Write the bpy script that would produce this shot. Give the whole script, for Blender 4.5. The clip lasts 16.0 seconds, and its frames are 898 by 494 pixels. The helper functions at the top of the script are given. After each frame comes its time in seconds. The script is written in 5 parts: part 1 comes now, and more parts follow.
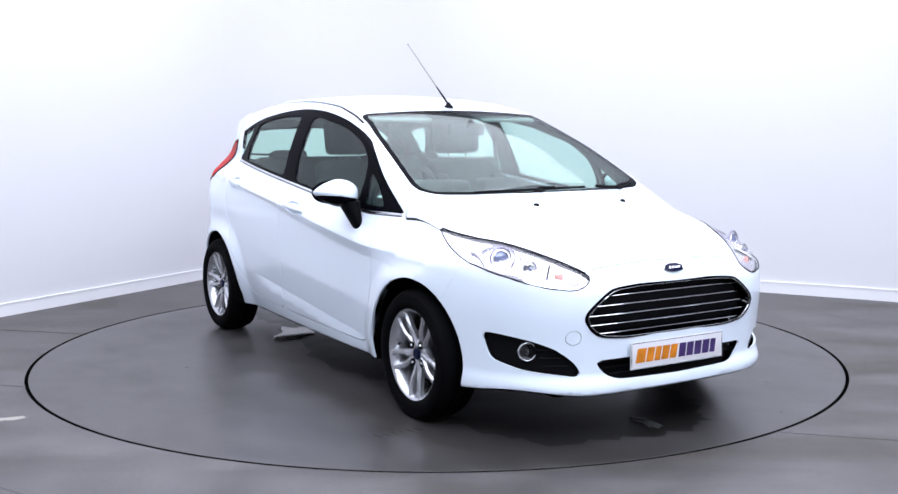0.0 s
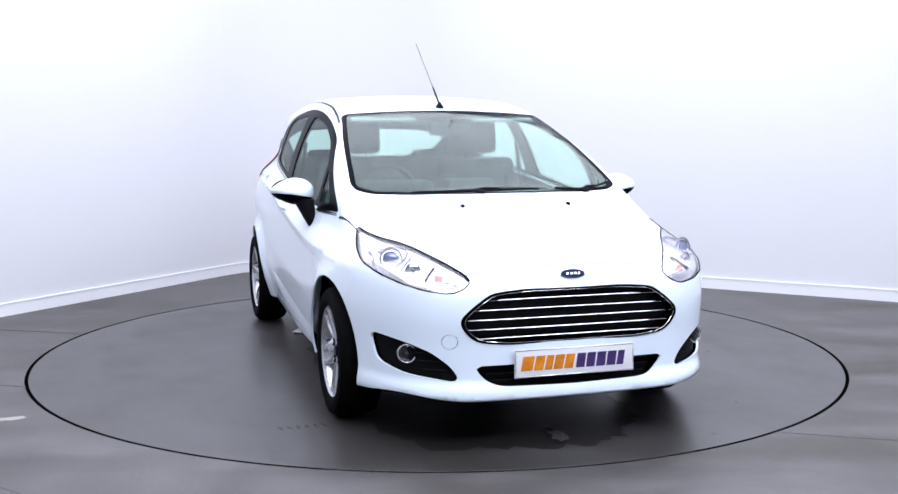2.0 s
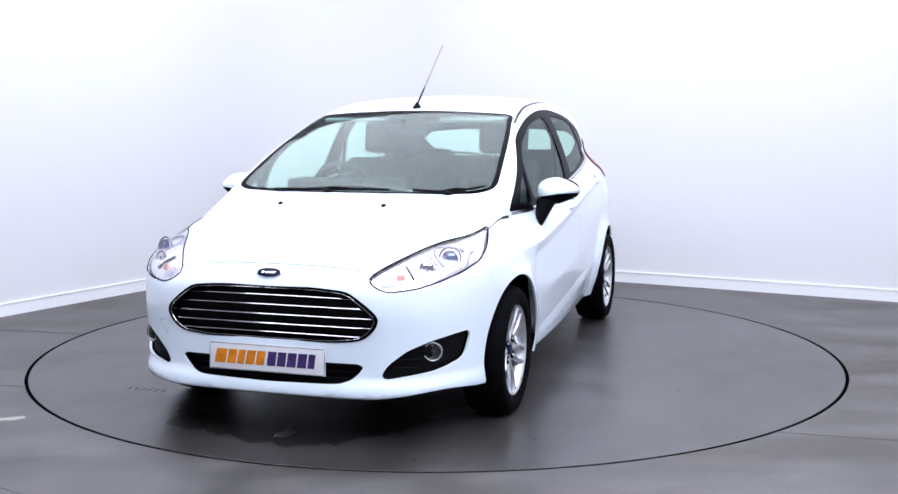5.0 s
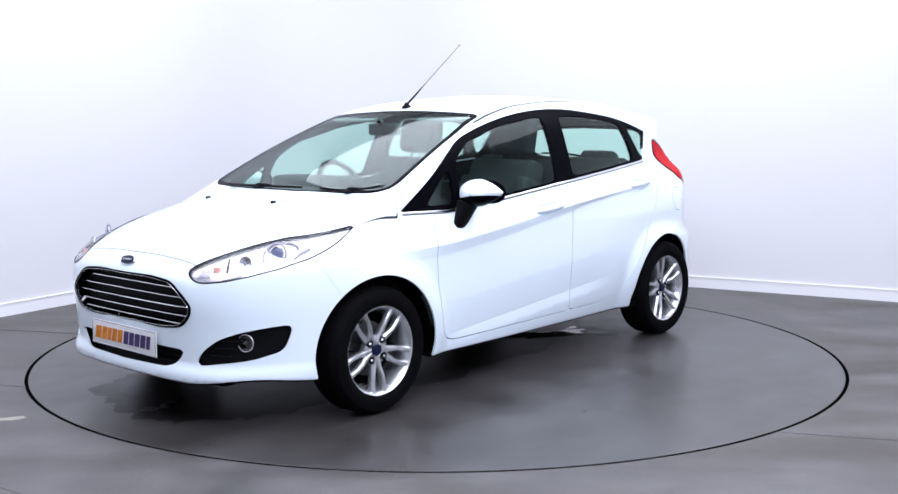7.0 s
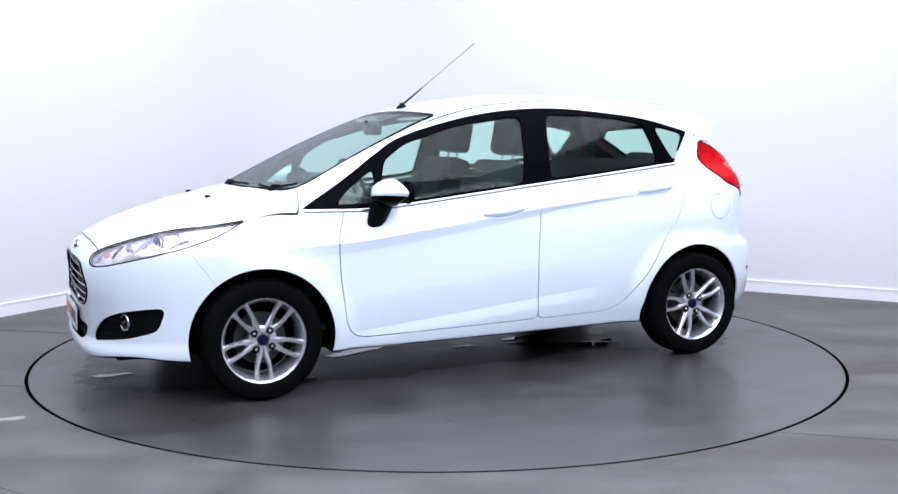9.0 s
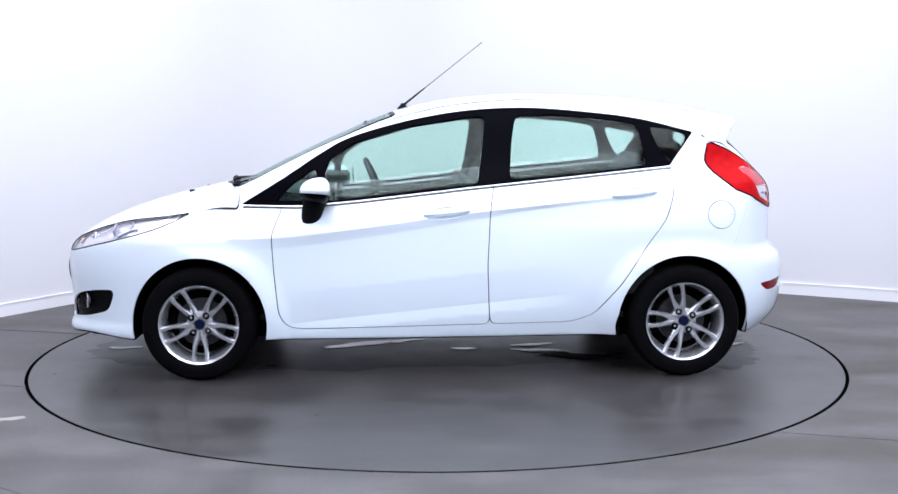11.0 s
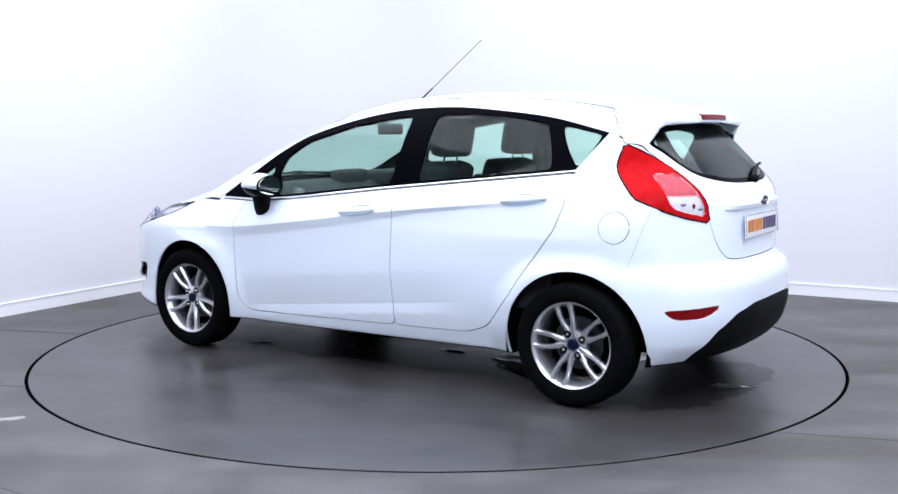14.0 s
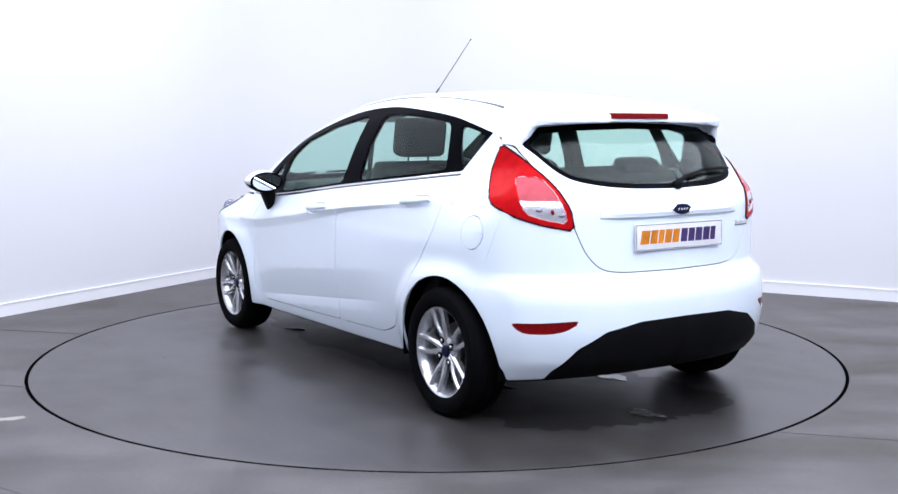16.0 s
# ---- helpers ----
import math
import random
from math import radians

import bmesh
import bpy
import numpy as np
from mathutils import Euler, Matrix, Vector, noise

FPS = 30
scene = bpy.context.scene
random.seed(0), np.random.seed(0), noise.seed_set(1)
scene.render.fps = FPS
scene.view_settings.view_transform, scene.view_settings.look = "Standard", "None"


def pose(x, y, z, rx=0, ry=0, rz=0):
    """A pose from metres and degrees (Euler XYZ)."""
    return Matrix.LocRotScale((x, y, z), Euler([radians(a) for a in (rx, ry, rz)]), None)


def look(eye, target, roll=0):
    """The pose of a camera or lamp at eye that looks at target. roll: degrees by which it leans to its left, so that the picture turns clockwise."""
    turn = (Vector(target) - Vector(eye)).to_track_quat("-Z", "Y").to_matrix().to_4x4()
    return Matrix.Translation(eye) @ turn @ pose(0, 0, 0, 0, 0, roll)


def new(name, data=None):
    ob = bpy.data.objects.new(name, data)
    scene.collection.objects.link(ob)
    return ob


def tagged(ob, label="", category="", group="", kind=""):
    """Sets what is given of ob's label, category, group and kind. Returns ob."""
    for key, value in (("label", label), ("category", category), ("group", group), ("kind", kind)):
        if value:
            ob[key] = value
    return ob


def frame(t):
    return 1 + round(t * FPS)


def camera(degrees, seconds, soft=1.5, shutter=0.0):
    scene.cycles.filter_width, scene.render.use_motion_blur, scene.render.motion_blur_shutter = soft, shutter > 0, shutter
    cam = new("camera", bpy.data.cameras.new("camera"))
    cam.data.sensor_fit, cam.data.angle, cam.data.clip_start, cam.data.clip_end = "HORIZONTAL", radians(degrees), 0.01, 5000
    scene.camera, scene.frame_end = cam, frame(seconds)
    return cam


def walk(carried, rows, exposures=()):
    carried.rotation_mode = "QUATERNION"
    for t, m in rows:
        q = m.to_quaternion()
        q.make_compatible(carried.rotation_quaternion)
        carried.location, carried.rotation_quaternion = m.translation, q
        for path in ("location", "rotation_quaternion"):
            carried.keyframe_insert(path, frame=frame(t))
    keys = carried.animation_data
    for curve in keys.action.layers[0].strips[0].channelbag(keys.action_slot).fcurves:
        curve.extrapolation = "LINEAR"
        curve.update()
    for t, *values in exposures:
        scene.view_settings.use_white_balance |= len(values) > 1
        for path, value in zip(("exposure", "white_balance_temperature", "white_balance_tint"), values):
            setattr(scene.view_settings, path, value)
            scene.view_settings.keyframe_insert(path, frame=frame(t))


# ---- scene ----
# ======== camera: fixed on a stand in front of the turntable ========
cam = camera(46.33, 16.0)
EYE = pose(0.062, -6.069, 1.286, 90 - 6.51, 0, 0)
walk(cam, [(0.0, EYE), (16.0, EYE)], [(0.0, 0.0, 5900, 14), (16.0, 0.0, 5900, 14)])

# heading of the car and the turntable: seconds, degrees
TURN = [(0.0, -58.1), (0.5, -59.2), (1.0, -61.98), (1.5, -66.25), (2.0, -72.12), (2.5, -77.97),
        (3.0, -84.07), (3.5, -90.0), (4.0, -96.1), (6.5, -125.64), (7.0, -131.75), (7.5, -137.6),
        (8.0, -143.6), (8.5, -149.45), (9.0, -155.45), (11.5, -183.15), (12.0, -189.05), (12.5, -195.05),
        (13.0, -201.1), (13.5, -207.05), (14.0, -213.15), (14.5, -218.95), (15.0, -225.05), (15.5, -230.95),
        (16.0, -237.0)]

# ======== light: white studio with soft boxes under the ceiling ========
world = bpy.data.worlds.new("studio")
scene.world = world
world.use_nodes = True
world.node_tree.nodes["Background"].inputs[0].default_value = (0.9, 0.94, 1.0, 1)
world.node_tree.nodes["Background"].inputs[1].default_value = 0.05

# the room's own axes: corner behind the car, one wall to the left, one to the right
CORNER, ROOM_TURN, ROOM_H = Vector((-1.275, 4.15, 0)), -28.6, 3.7
ROOM = Matrix.Translation(CORNER) @ pose(0, 0, 0, 0, 0, ROOM_TURN)
ROOM_LONG, ROOM_DEEP = 8.6, 11.0


def soft_box(name, at, target, sx, sy, power, colour=(1, 1, 1)):
    data = bpy.data.lights.new(name, "AREA")
    data.shape, data.size, data.size_y, data.energy, data.color = "RECTANGLE", sx, sy, power, colour
    ob = new(name, data)
    ob.matrix_world = look(at, target)
    return ob


soft_box("ceiling_soft_box", (0.4, -0.6, 3.6), (0.4, -0.61, 0), 7.4, 6.6, 480, (0.985, 0.975, 1.0))
soft_box("front_soft_box", (0.9, -4.6, 3.5), (0.3, -1.0, 0.6), 4.4, 1.6, 215, (0.92, 0.96, 1.0))

# ======== materials ========
def material(name, colour, rough=0.5, metal=0.0, vary=0.06, scale=8.0, bump=0.0, bump_scale=60.0, coat=0.0, spec=0.5, rough_vary=0.0, finer=9):
    """A surface with grain at two scales, in metres."""
    m = bpy.data.materials.new(name)
    m.use_nodes = True
    t = m.node_tree
    b = t.nodes["Principled BSDF"]
    b.inputs["Roughness"].default_value, b.inputs["Metallic"].default_value = rough, metal
    b.inputs["Coat Weight"].default_value, b.inputs["Coat Roughness"].default_value = coat, 0.03
    b.inputs["Specular IOR Level"].default_value = spec
    where = t.nodes.new("ShaderNodeTexCoord")
    big, fine = t.nodes.new("ShaderNodeTexNoise"), t.nodes.new("ShaderNodeTexNoise")
    big.inputs["Scale"].default_value, fine.inputs["Scale"].default_value = scale, scale * finer
    big.inputs["Detail"].default_value = 4
    both = t.nodes.new("ShaderNodeMath")
    both.operation = "MULTIPLY_ADD"
    both.inputs[1].default_value = 0.35
    ramp_ = t.nodes.new("ShaderNodeValToRGB")
    ramp_.color_ramp.elements[0].position, ramp_.color_ramp.elements[1].position = 0.35, 1.0
    ramp_.color_ramp.elements[0].color = (*[c * (1 - vary) for c in colour], 1)
    ramp_.color_ramp.elements[1].color = (*[min(1, c * (1 + vary)) for c in colour], 1)
    for n in (big, fine):
        t.links.new(where.outputs["Object"], n.inputs["Vector"])
    t.links.new(fine.outputs[0], both.inputs[0])
    t.links.new(big.outputs[0], both.inputs[2])
    t.links.new(both.outputs[0], ramp_.inputs[0])
    t.links.new(ramp_.outputs[0], b.inputs["Base Color"])
    if rough_vary:
        rv = t.nodes.new("ShaderNodeMapRange")
        rv.inputs[3].default_value, rv.inputs[4].default_value = max(0, rough - rough_vary), min(1, rough + rough_vary)
        t.links.new(big.outputs[0], rv.inputs[0])
        t.links.new(rv.outputs[0], b.inputs["Roughness"])
    if bump:
        relief, grain = t.nodes.new("ShaderNodeBump"), t.nodes.new("ShaderNodeTexNoise")
        grain.inputs["Scale"].default_value = bump_scale
        relief.inputs["Strength"].default_value, relief.inputs["Distance"].default_value = bump, 0.002
        t.links.new(where.outputs["Object"], grain.inputs["Vector"])
        t.links.new(grain.outputs[0], relief.inputs["Height"])
        t.links.new(relief.outputs[0], b.inputs["Normal"])
    return m


def glass(name, tint, gloss=0.42, least=0.03):
    """A thin pane: it lets light through with its tint, and mirrors at a slant."""
    m = bpy.data.materials.new(name)
    m.use_nodes = True
    t = m.node_tree
    t.nodes.remove(t.nodes["Principled BSDF"])
    clear, shine, mix = t.nodes.new("ShaderNodeBsdfTransparent"), t.nodes.new("ShaderNodeBsdfGlossy"), t.nodes.new("ShaderNodeMixShader")
    slant, power, scale_ = t.nodes.new("ShaderNodeLayerWeight"), t.nodes.new("ShaderNodeMath"), t.nodes.new("ShaderNodeMath")
    clear.inputs[0].default_value = (*tint, 1)
    shine.inputs["Roughness"].default_value = 0.02
    slant.inputs[0].default_value = 0.5
    power.operation, power.inputs[1].default_value = "POWER", 4.0
    scale_.operation, scale_.inputs[1].default_value, scale_.inputs[2].default_value = "MULTIPLY_ADD", gloss, least
    t.links.new(slant.outputs["Facing"], power.inputs[0])
    t.links.new(power.outputs[0], scale_.inputs[0])
    t.links.new(scale_.outputs[0], mix.inputs[0])
    t.links.new(clear.outputs[0], mix.inputs[1])
    t.links.new(shine.outputs[0], mix.inputs[2])
    t.links.new(mix.outputs[0], t.nodes["Material Output"].inputs["Surface"])
    return m


PAINT = material("white_car_paint", (0.785, 0.865, 0.955), 0.30, 0, 0.01, 3, coat=0.8)
BLACK = material("gloss_black_trim", (0.0018, 0.0018, 0.0032), 0.25, 0, 0.1, 20, spec=0.012)
PLASTIC = material("grained_black_plastic", (0.0045, 0.0045, 0.0055), 0.55, 0, 0.2, 12, bump=0.3, bump_scale=500, spec=0.06)
RUBBER = material("tyre_rubber", (0.0028, 0.0028, 0.0034), 0.8, 0, 0.3, 14, bump=0.4, bump_scale=160, spec=0.04)
SEAM = material("black_door_seal", (0.02, 0.02, 0.022), 0.8, 0, 0.2, 30)
UNDER = material("dark_underbody_coating", (0.0025, 0.0025, 0.0028), 0.9, 0, 0.4, 9, bump=0.4, spec=0.02)
CHROME = material("chrome", (0.75, 0.76, 0.78), 0.08, 1, 0.02, 30)
SATIN = material("satin_aluminium", (0.62, 0.63, 0.66), 0.27, 0.85, 0.06, 25, bump=0.05, bump_scale=300)
STEEL = material("brake_steel", (0.055, 0.055, 0.06), 0.45, 0.8, 0.3, 30)
CLOTH = material("charcoal_seat_cloth", (0.030, 0.032, 0.038), 0.9, 0, 0.15, 14)
DASH = material("soft_charcoal_plastic", (0.028, 0.029, 0.032), 0.6, 0, 0.15, 12, spec=0.25)
LINING = material("pale_grey_headlining", (0.30, 0.31, 0.31), 0.9, 0, 0.05, 12)
LAMP_RED = material("red_lamp_plastic", (0.43, 0.005, 0.007), 0.2, 0, 0.25, 26, coat=0.0, spec=0.03)
LAMP_EDGE = material("deep_red_lamp_edge", (0.035, 0.002, 0.005), 0.3, 0, 0.2, 30, spec=0.05)
LAMP_PINK = material("pale_red_lamp_plastic", (0.46, 0.075, 0.095), 0.15, 0, 0.15, 30, coat=0.05, spec=0.1)
REFLEX = material("dark_red_reflector", (0.17, 0.004, 0.006), 0.2, 0, 0.3, 60, spec=0.1)
AMBER = material("pale_orange_bulb_cover", (0.72, 0.36, 0.31), 0.15, 0, 0.1, 40, coat=0.6)
LAMP_BOWL = material("bright_lamp_reflector", (0.80, 0.79, 0.85), 0.22, 0.75, 0.2, 40, coat=0.1)
LAMP_GREY = material("shaded_lamp_bezel", (0.24, 0.23, 0.30), 0.3, 0.5, 0.25, 40)
BADGE = material("dark_blue_enamel", (0.004, 0.007, 0.030), 0.3, 0, 0.1, 50, coat=0.05, spec=0.1)
PLATE = material("white_plate_acrylic", (0.74, 0.73, 0.75), 0.3, 0, 0.03, 20, coat=0.3)
ORANGE = material("orange_print", (0.60, 0.20, 0.012), 0.4, 0, 0.45, 15, spec=0.2)
PURPLE = material("purple_print", (0.055, 0.032, 0.13), 0.4, 0, 0.4, 15, spec=0.2)
GLASS = glass("green_tinted_window_glass", (0.86, 0.960, 0.915), 0.30, 0.016)
SCREEN = glass("windscreen_glass", (0.86, 0.960, 0.920), 0.38, 0.026)
CLEAR = glass("clear_lamp_cover", (0.985, 0.985, 0.99), 0.3, 0.02)
MIRROR = material("mirror_glass", (0.8, 0.82, 0.84), 0.02, 1, 0.01, 10)
WALL = material("white_painted_wall", (0.665, 0.665, 0.687), 0.6, 0, 0.012, 0.8, bump=0.05, bump_scale=120)
SKIRT = material("white_gloss_skirting", (0.80, 0.80, 0.82), 0.35, 0, 0.02, 3)
CEILING = material("white_painted_ceiling", (0.74, 0.74, 0.75), 0.7, 0, 0.02, 1)
ROD = material("dull_bronze_rod", (0.20, 0.18, 0.14), 0.5, 0.3, 0.15, 40)

# ======== helpers for meshes ========
def bm_object(name, bm, mat, parent=None, smooth=True, sharp=40):
    me = bpy.data.meshes.new(name)
    bmesh.ops.recalc_face_normals(bm, faces=bm.faces)
    bm.to_mesh(me)
    bm.free()
    for f in me.polygons:
        f.use_smooth = smooth
    if smooth:
        me.set_sharp_from_angle(angle=radians(sharp))
    me.materials.append(mat)
    ob = new(name, me)
    if parent:
        ob.parent = parent
    return ob


def part(name, bm, mat, parent, label="", smooth=True, sharp=40):
    return tagged(bm_object(name, bm, mat, parent, smooth, sharp), label)


def box(size, at=(0, 0, 0), bevel=0.0, segments=2, turn=None):
    bm = bmesh.new()
    bmesh.ops.create_cube(bm, size=1, matrix=Matrix.Diagonal((*size, 1)))
    if bevel:
        bmesh.ops.bevel(bm, geom=bm.edges[:], offset=bevel, segments=segments, affect="EDGES", profile=0.6)
    bmesh.ops.transform(bm, matrix=Matrix.Translation(at) @ (turn or Matrix()), verts=bm.verts)
    return bm


def joined(*bms):
    out = bmesh.new()
    for b in bms:
        me = bpy.data.meshes.new("scrap")
        b.to_mesh(me)
        b.free()
        out.from_mesh(me)
        bpy.data.meshes.remove(me)
    return out


def lathe(profile, segments=64, axis="y"):
    """Turns (radius, height) points round an axis; a closed ring if the ends meet."""
    bm = bmesh.new()
    rings = []
    for i in range(segments):
        a = 2 * math.pi * i / segments
        c, s = math.cos(a), math.sin(a)
        rings.append([bm.verts.new((r * c, h, r * s) if axis == "y" else (r * c, r * s, h)) for r, h in profile])
    for i in range(segments):
        a, b = rings[i], rings[(i + 1) % segments]
        for j in range(len(profile) - 1):
            bm.faces.new((a[j], a[j + 1], b[j + 1], b[j]))
    bmesh.ops.remove_doubles(bm, verts=bm.verts, dist=1e-5)
    return bm


def tube(points, radius, sides=10, taper_to=None):
    """A round bar along points."""
    bm = bmesh.new()
    pts = [Vector(p) for p in points]
    rings = []
    for i, p in enumerate(pts):
        d = (pts[min(i + 1, len(pts) - 1)] - pts[max(i - 1, 0)]).normalized()
        q = d.to_track_quat("Z", "Y")
        r = radius + ((taper_to if taper_to is not None else radius) - radius) * i / (len(pts) - 1)
        rings.append([bm.verts.new(p + q @ Vector((r * math.cos(2 * math.pi * k / sides), r * math.sin(2 * math.pi * k / sides), 0))) for k in range(sides)])
    for a, b in zip(rings, rings[1:]):
        for k in range(sides):
            bm.faces.new((a[k], a[(k + 1) % sides], b[(k + 1) % sides], b[k]))
    bm.faces.new(rings[0][::-1])
    bm.faces.new(rings[-1])
    return bm


def prism(outline, depth, to_world):
    """An outline in its own plane, given depth, then placed."""
    bm = bmesh.new()
    low = [bm.verts.new((u, v, 0)) for u, v in outline]
    high = [bm.verts.new((u, v, depth)) for u, v in outline]
    bm.faces.new(low[::-1])
    bm.faces.new(high)
    n = len(outline)
    for i in range(n):
        bm.faces.new((low[i], low[(i + 1) % n], high[(i + 1) % n], high[i]))
    bmesh.ops.transform(bm, matrix=to_world, verts=bm.verts)
    return bm


# ======== the room ========
def floor_material(name, base, dark, rough, grain):
    m = material(name, base, rough, 0, 0.60, 3.4, finer=16, bump=grain, bump_scale=220, rough_vary=0.10)
    t = m.node_tree
    b = t.nodes["Principled BSDF"]
    old = b.inputs["Base Color"].links[0].from_socket
    stain, edge, mix = t.nodes.new("ShaderNodeTexNoise"), t.nodes.new("ShaderNodeValToRGB"), t.nodes.new("ShaderNodeMix")
    where = t.nodes.new("ShaderNodeTexCoord")
    stretch = t.nodes.new("ShaderNodeMapping")
    stretch.inputs["Rotation"].default_value = (0, 0, 0.45)
    stretch.inputs["Scale"].default_value = (0.45, 1.5, 1)
    t.links.new(where.outputs["Object"], stretch.inputs[0])
    t.links.new(stretch.outputs[0], stain.inputs["Vector"])
    stain.inputs["Scale"].default_value, stain.inputs["Detail"].default_value = 1.1, 9
    stain.inputs["Roughness"].default_value = 0.62
    edge.color_ramp.elements[0].position, edge.color_ramp.elements[1].position = 0.44, 0.62
    mix.data_type = "RGBA"
    t.links.new(stain.outputs[0], edge.inputs[0])
    t.links.new(edge.outputs[0], mix.inputs[0])
    t.links.new(old, mix.inputs[6])
    mix.inputs[7].default_value = (*dark, 1)
    t.links.new(mix.outputs[2], b.inputs["Base Color"])
    return m


FLOOR = floor_material("grey_sheet_vinyl", (0.072, 0.068, 0.068), (0.037, 0.032, 0.025), 0.46, 0.9)
DISC = floor_material("grey_turntable_vinyl", (0.050, 0.047, 0.048), (0.032, 0.029, 0.027), 0.33, 0.12)
JOINT = material("black_joint", (0.002, 0.002, 0.002), 0.9, 0, 0.1, 20, spec=0.02)
SEAMLINE = material("dark_floor_weld", (0.075, 0.073, 0.074), 0.6, 0, 0.2, 8)
FILLER = material("worn_pale_filler", (0.34, 0.33, 0.29), 0.7, 0, 0.35, 22, bump=0.5, bump_scale=60)
# water base lightened: part of the white wall's reflection is in the colour
WET = material("dirty_standing_water", (0.090, 0.088, 0.088), 0.05, 0, 0.15, 12, spec=1.0)

DISC_R = 2.2445


def ring_sheet(r0, r1, z, segments=192):
    bm = bmesh.new()
    inner, outer = [], []
    for i in range(segments):
        a = 2 * math.pi * i / segments
        inner.append(bm.verts.new((r0 * math.cos(a), r0 * math.sin(a), z)))
        outer.append(bm.verts.new((r1 * math.cos(a), r1 * math.sin(a), z)))
    for i in range(segments):
        bm.faces.new((inner[i], inner[(i + 1) % segments], outer[(i + 1) % segments], outer[i]))
    return bm


def build_floor():
    bm = ring_sheet(DISC_R + 0.017, 14.0, 0.0)
    floor = tagged(bm_object("floor", bm, FLOOR, smooth=False), "worn grey sheet vinyl floor round the turntable", "floor", kind="structure")
    pit = joined(ring_sheet(DISC_R - 0.03, DISC_R + 0.03, -0.05), lathe([(DISC_R + 0.0175, -0.05), (DISC_R + 0.0175, 0.0)], 192, "z"))
    tagged(bm_object("trim_turntable_joint", pit, JOINT, smooth=False), "black gap round the turntable", "joint", kind="structure")
    # weld lines in the sheet, as thin flush strips
    for a, b, w in (((-2.24, 0.40), (-4.6, 0.98), 0.008), ((1.45, -1.73), (4.6, -2.55), 0.006), ((-2.05, -0.95), (-4.2, -0.4), 0.007),
                    ((-1.55, -2.42), (-0.4, -3.2), 0.006), ((-2.9, 0.2), (-1.6, -2.0), 0.005)):
        a, b = Vector((*a, 0)), Vector((*b, 0))
        d = (b - a)
        turn = pose(0, 0, 0, 0, 0, math.degrees(math.atan2(d.y, d.x)))
        if (a + d / 2).length < DISC_R + 0.2:
            continue
        tagged(bm_object("trim_floor_weld", box((d.length, w, 0.003), (a + d / 2), turn=turn), SEAMLINE, smooth=False), "dark weld line in the vinyl", "weld", kind="structure")


def blot(rnd, rx, ry, z, points=40, rough=0.35):
    """A flat film with a ragged edge."""
    bm = bmesh.new()
    ph = [rnd.uniform(0, 6.28) for _ in range(6)]
    rim = []
    for i in range(points):
        a = 2 * math.pi * i / points
        k = 1 + rough * sum(math.sin((j + 2) * a + ph[j]) / (j + 1.5) for j in range(6)) * 0.6 + rnd.uniform(-0.08, 0.08)
        rim.append((rx * k * math.cos(a), ry * k * math.sin(a)))
    low = [bm.verts.new((x, y, z)) for x, y in rim]
    mid = [bm.verts.new((0.9 * x, 0.9 * y, z + 0.0003)) for x, y in rim]
    for i in range(points):
        bm.faces.new((low[i], low[(i + 1) % points], mid[(i + 1) % points], mid[i]))
    bm.faces.new(mid)
    return bm


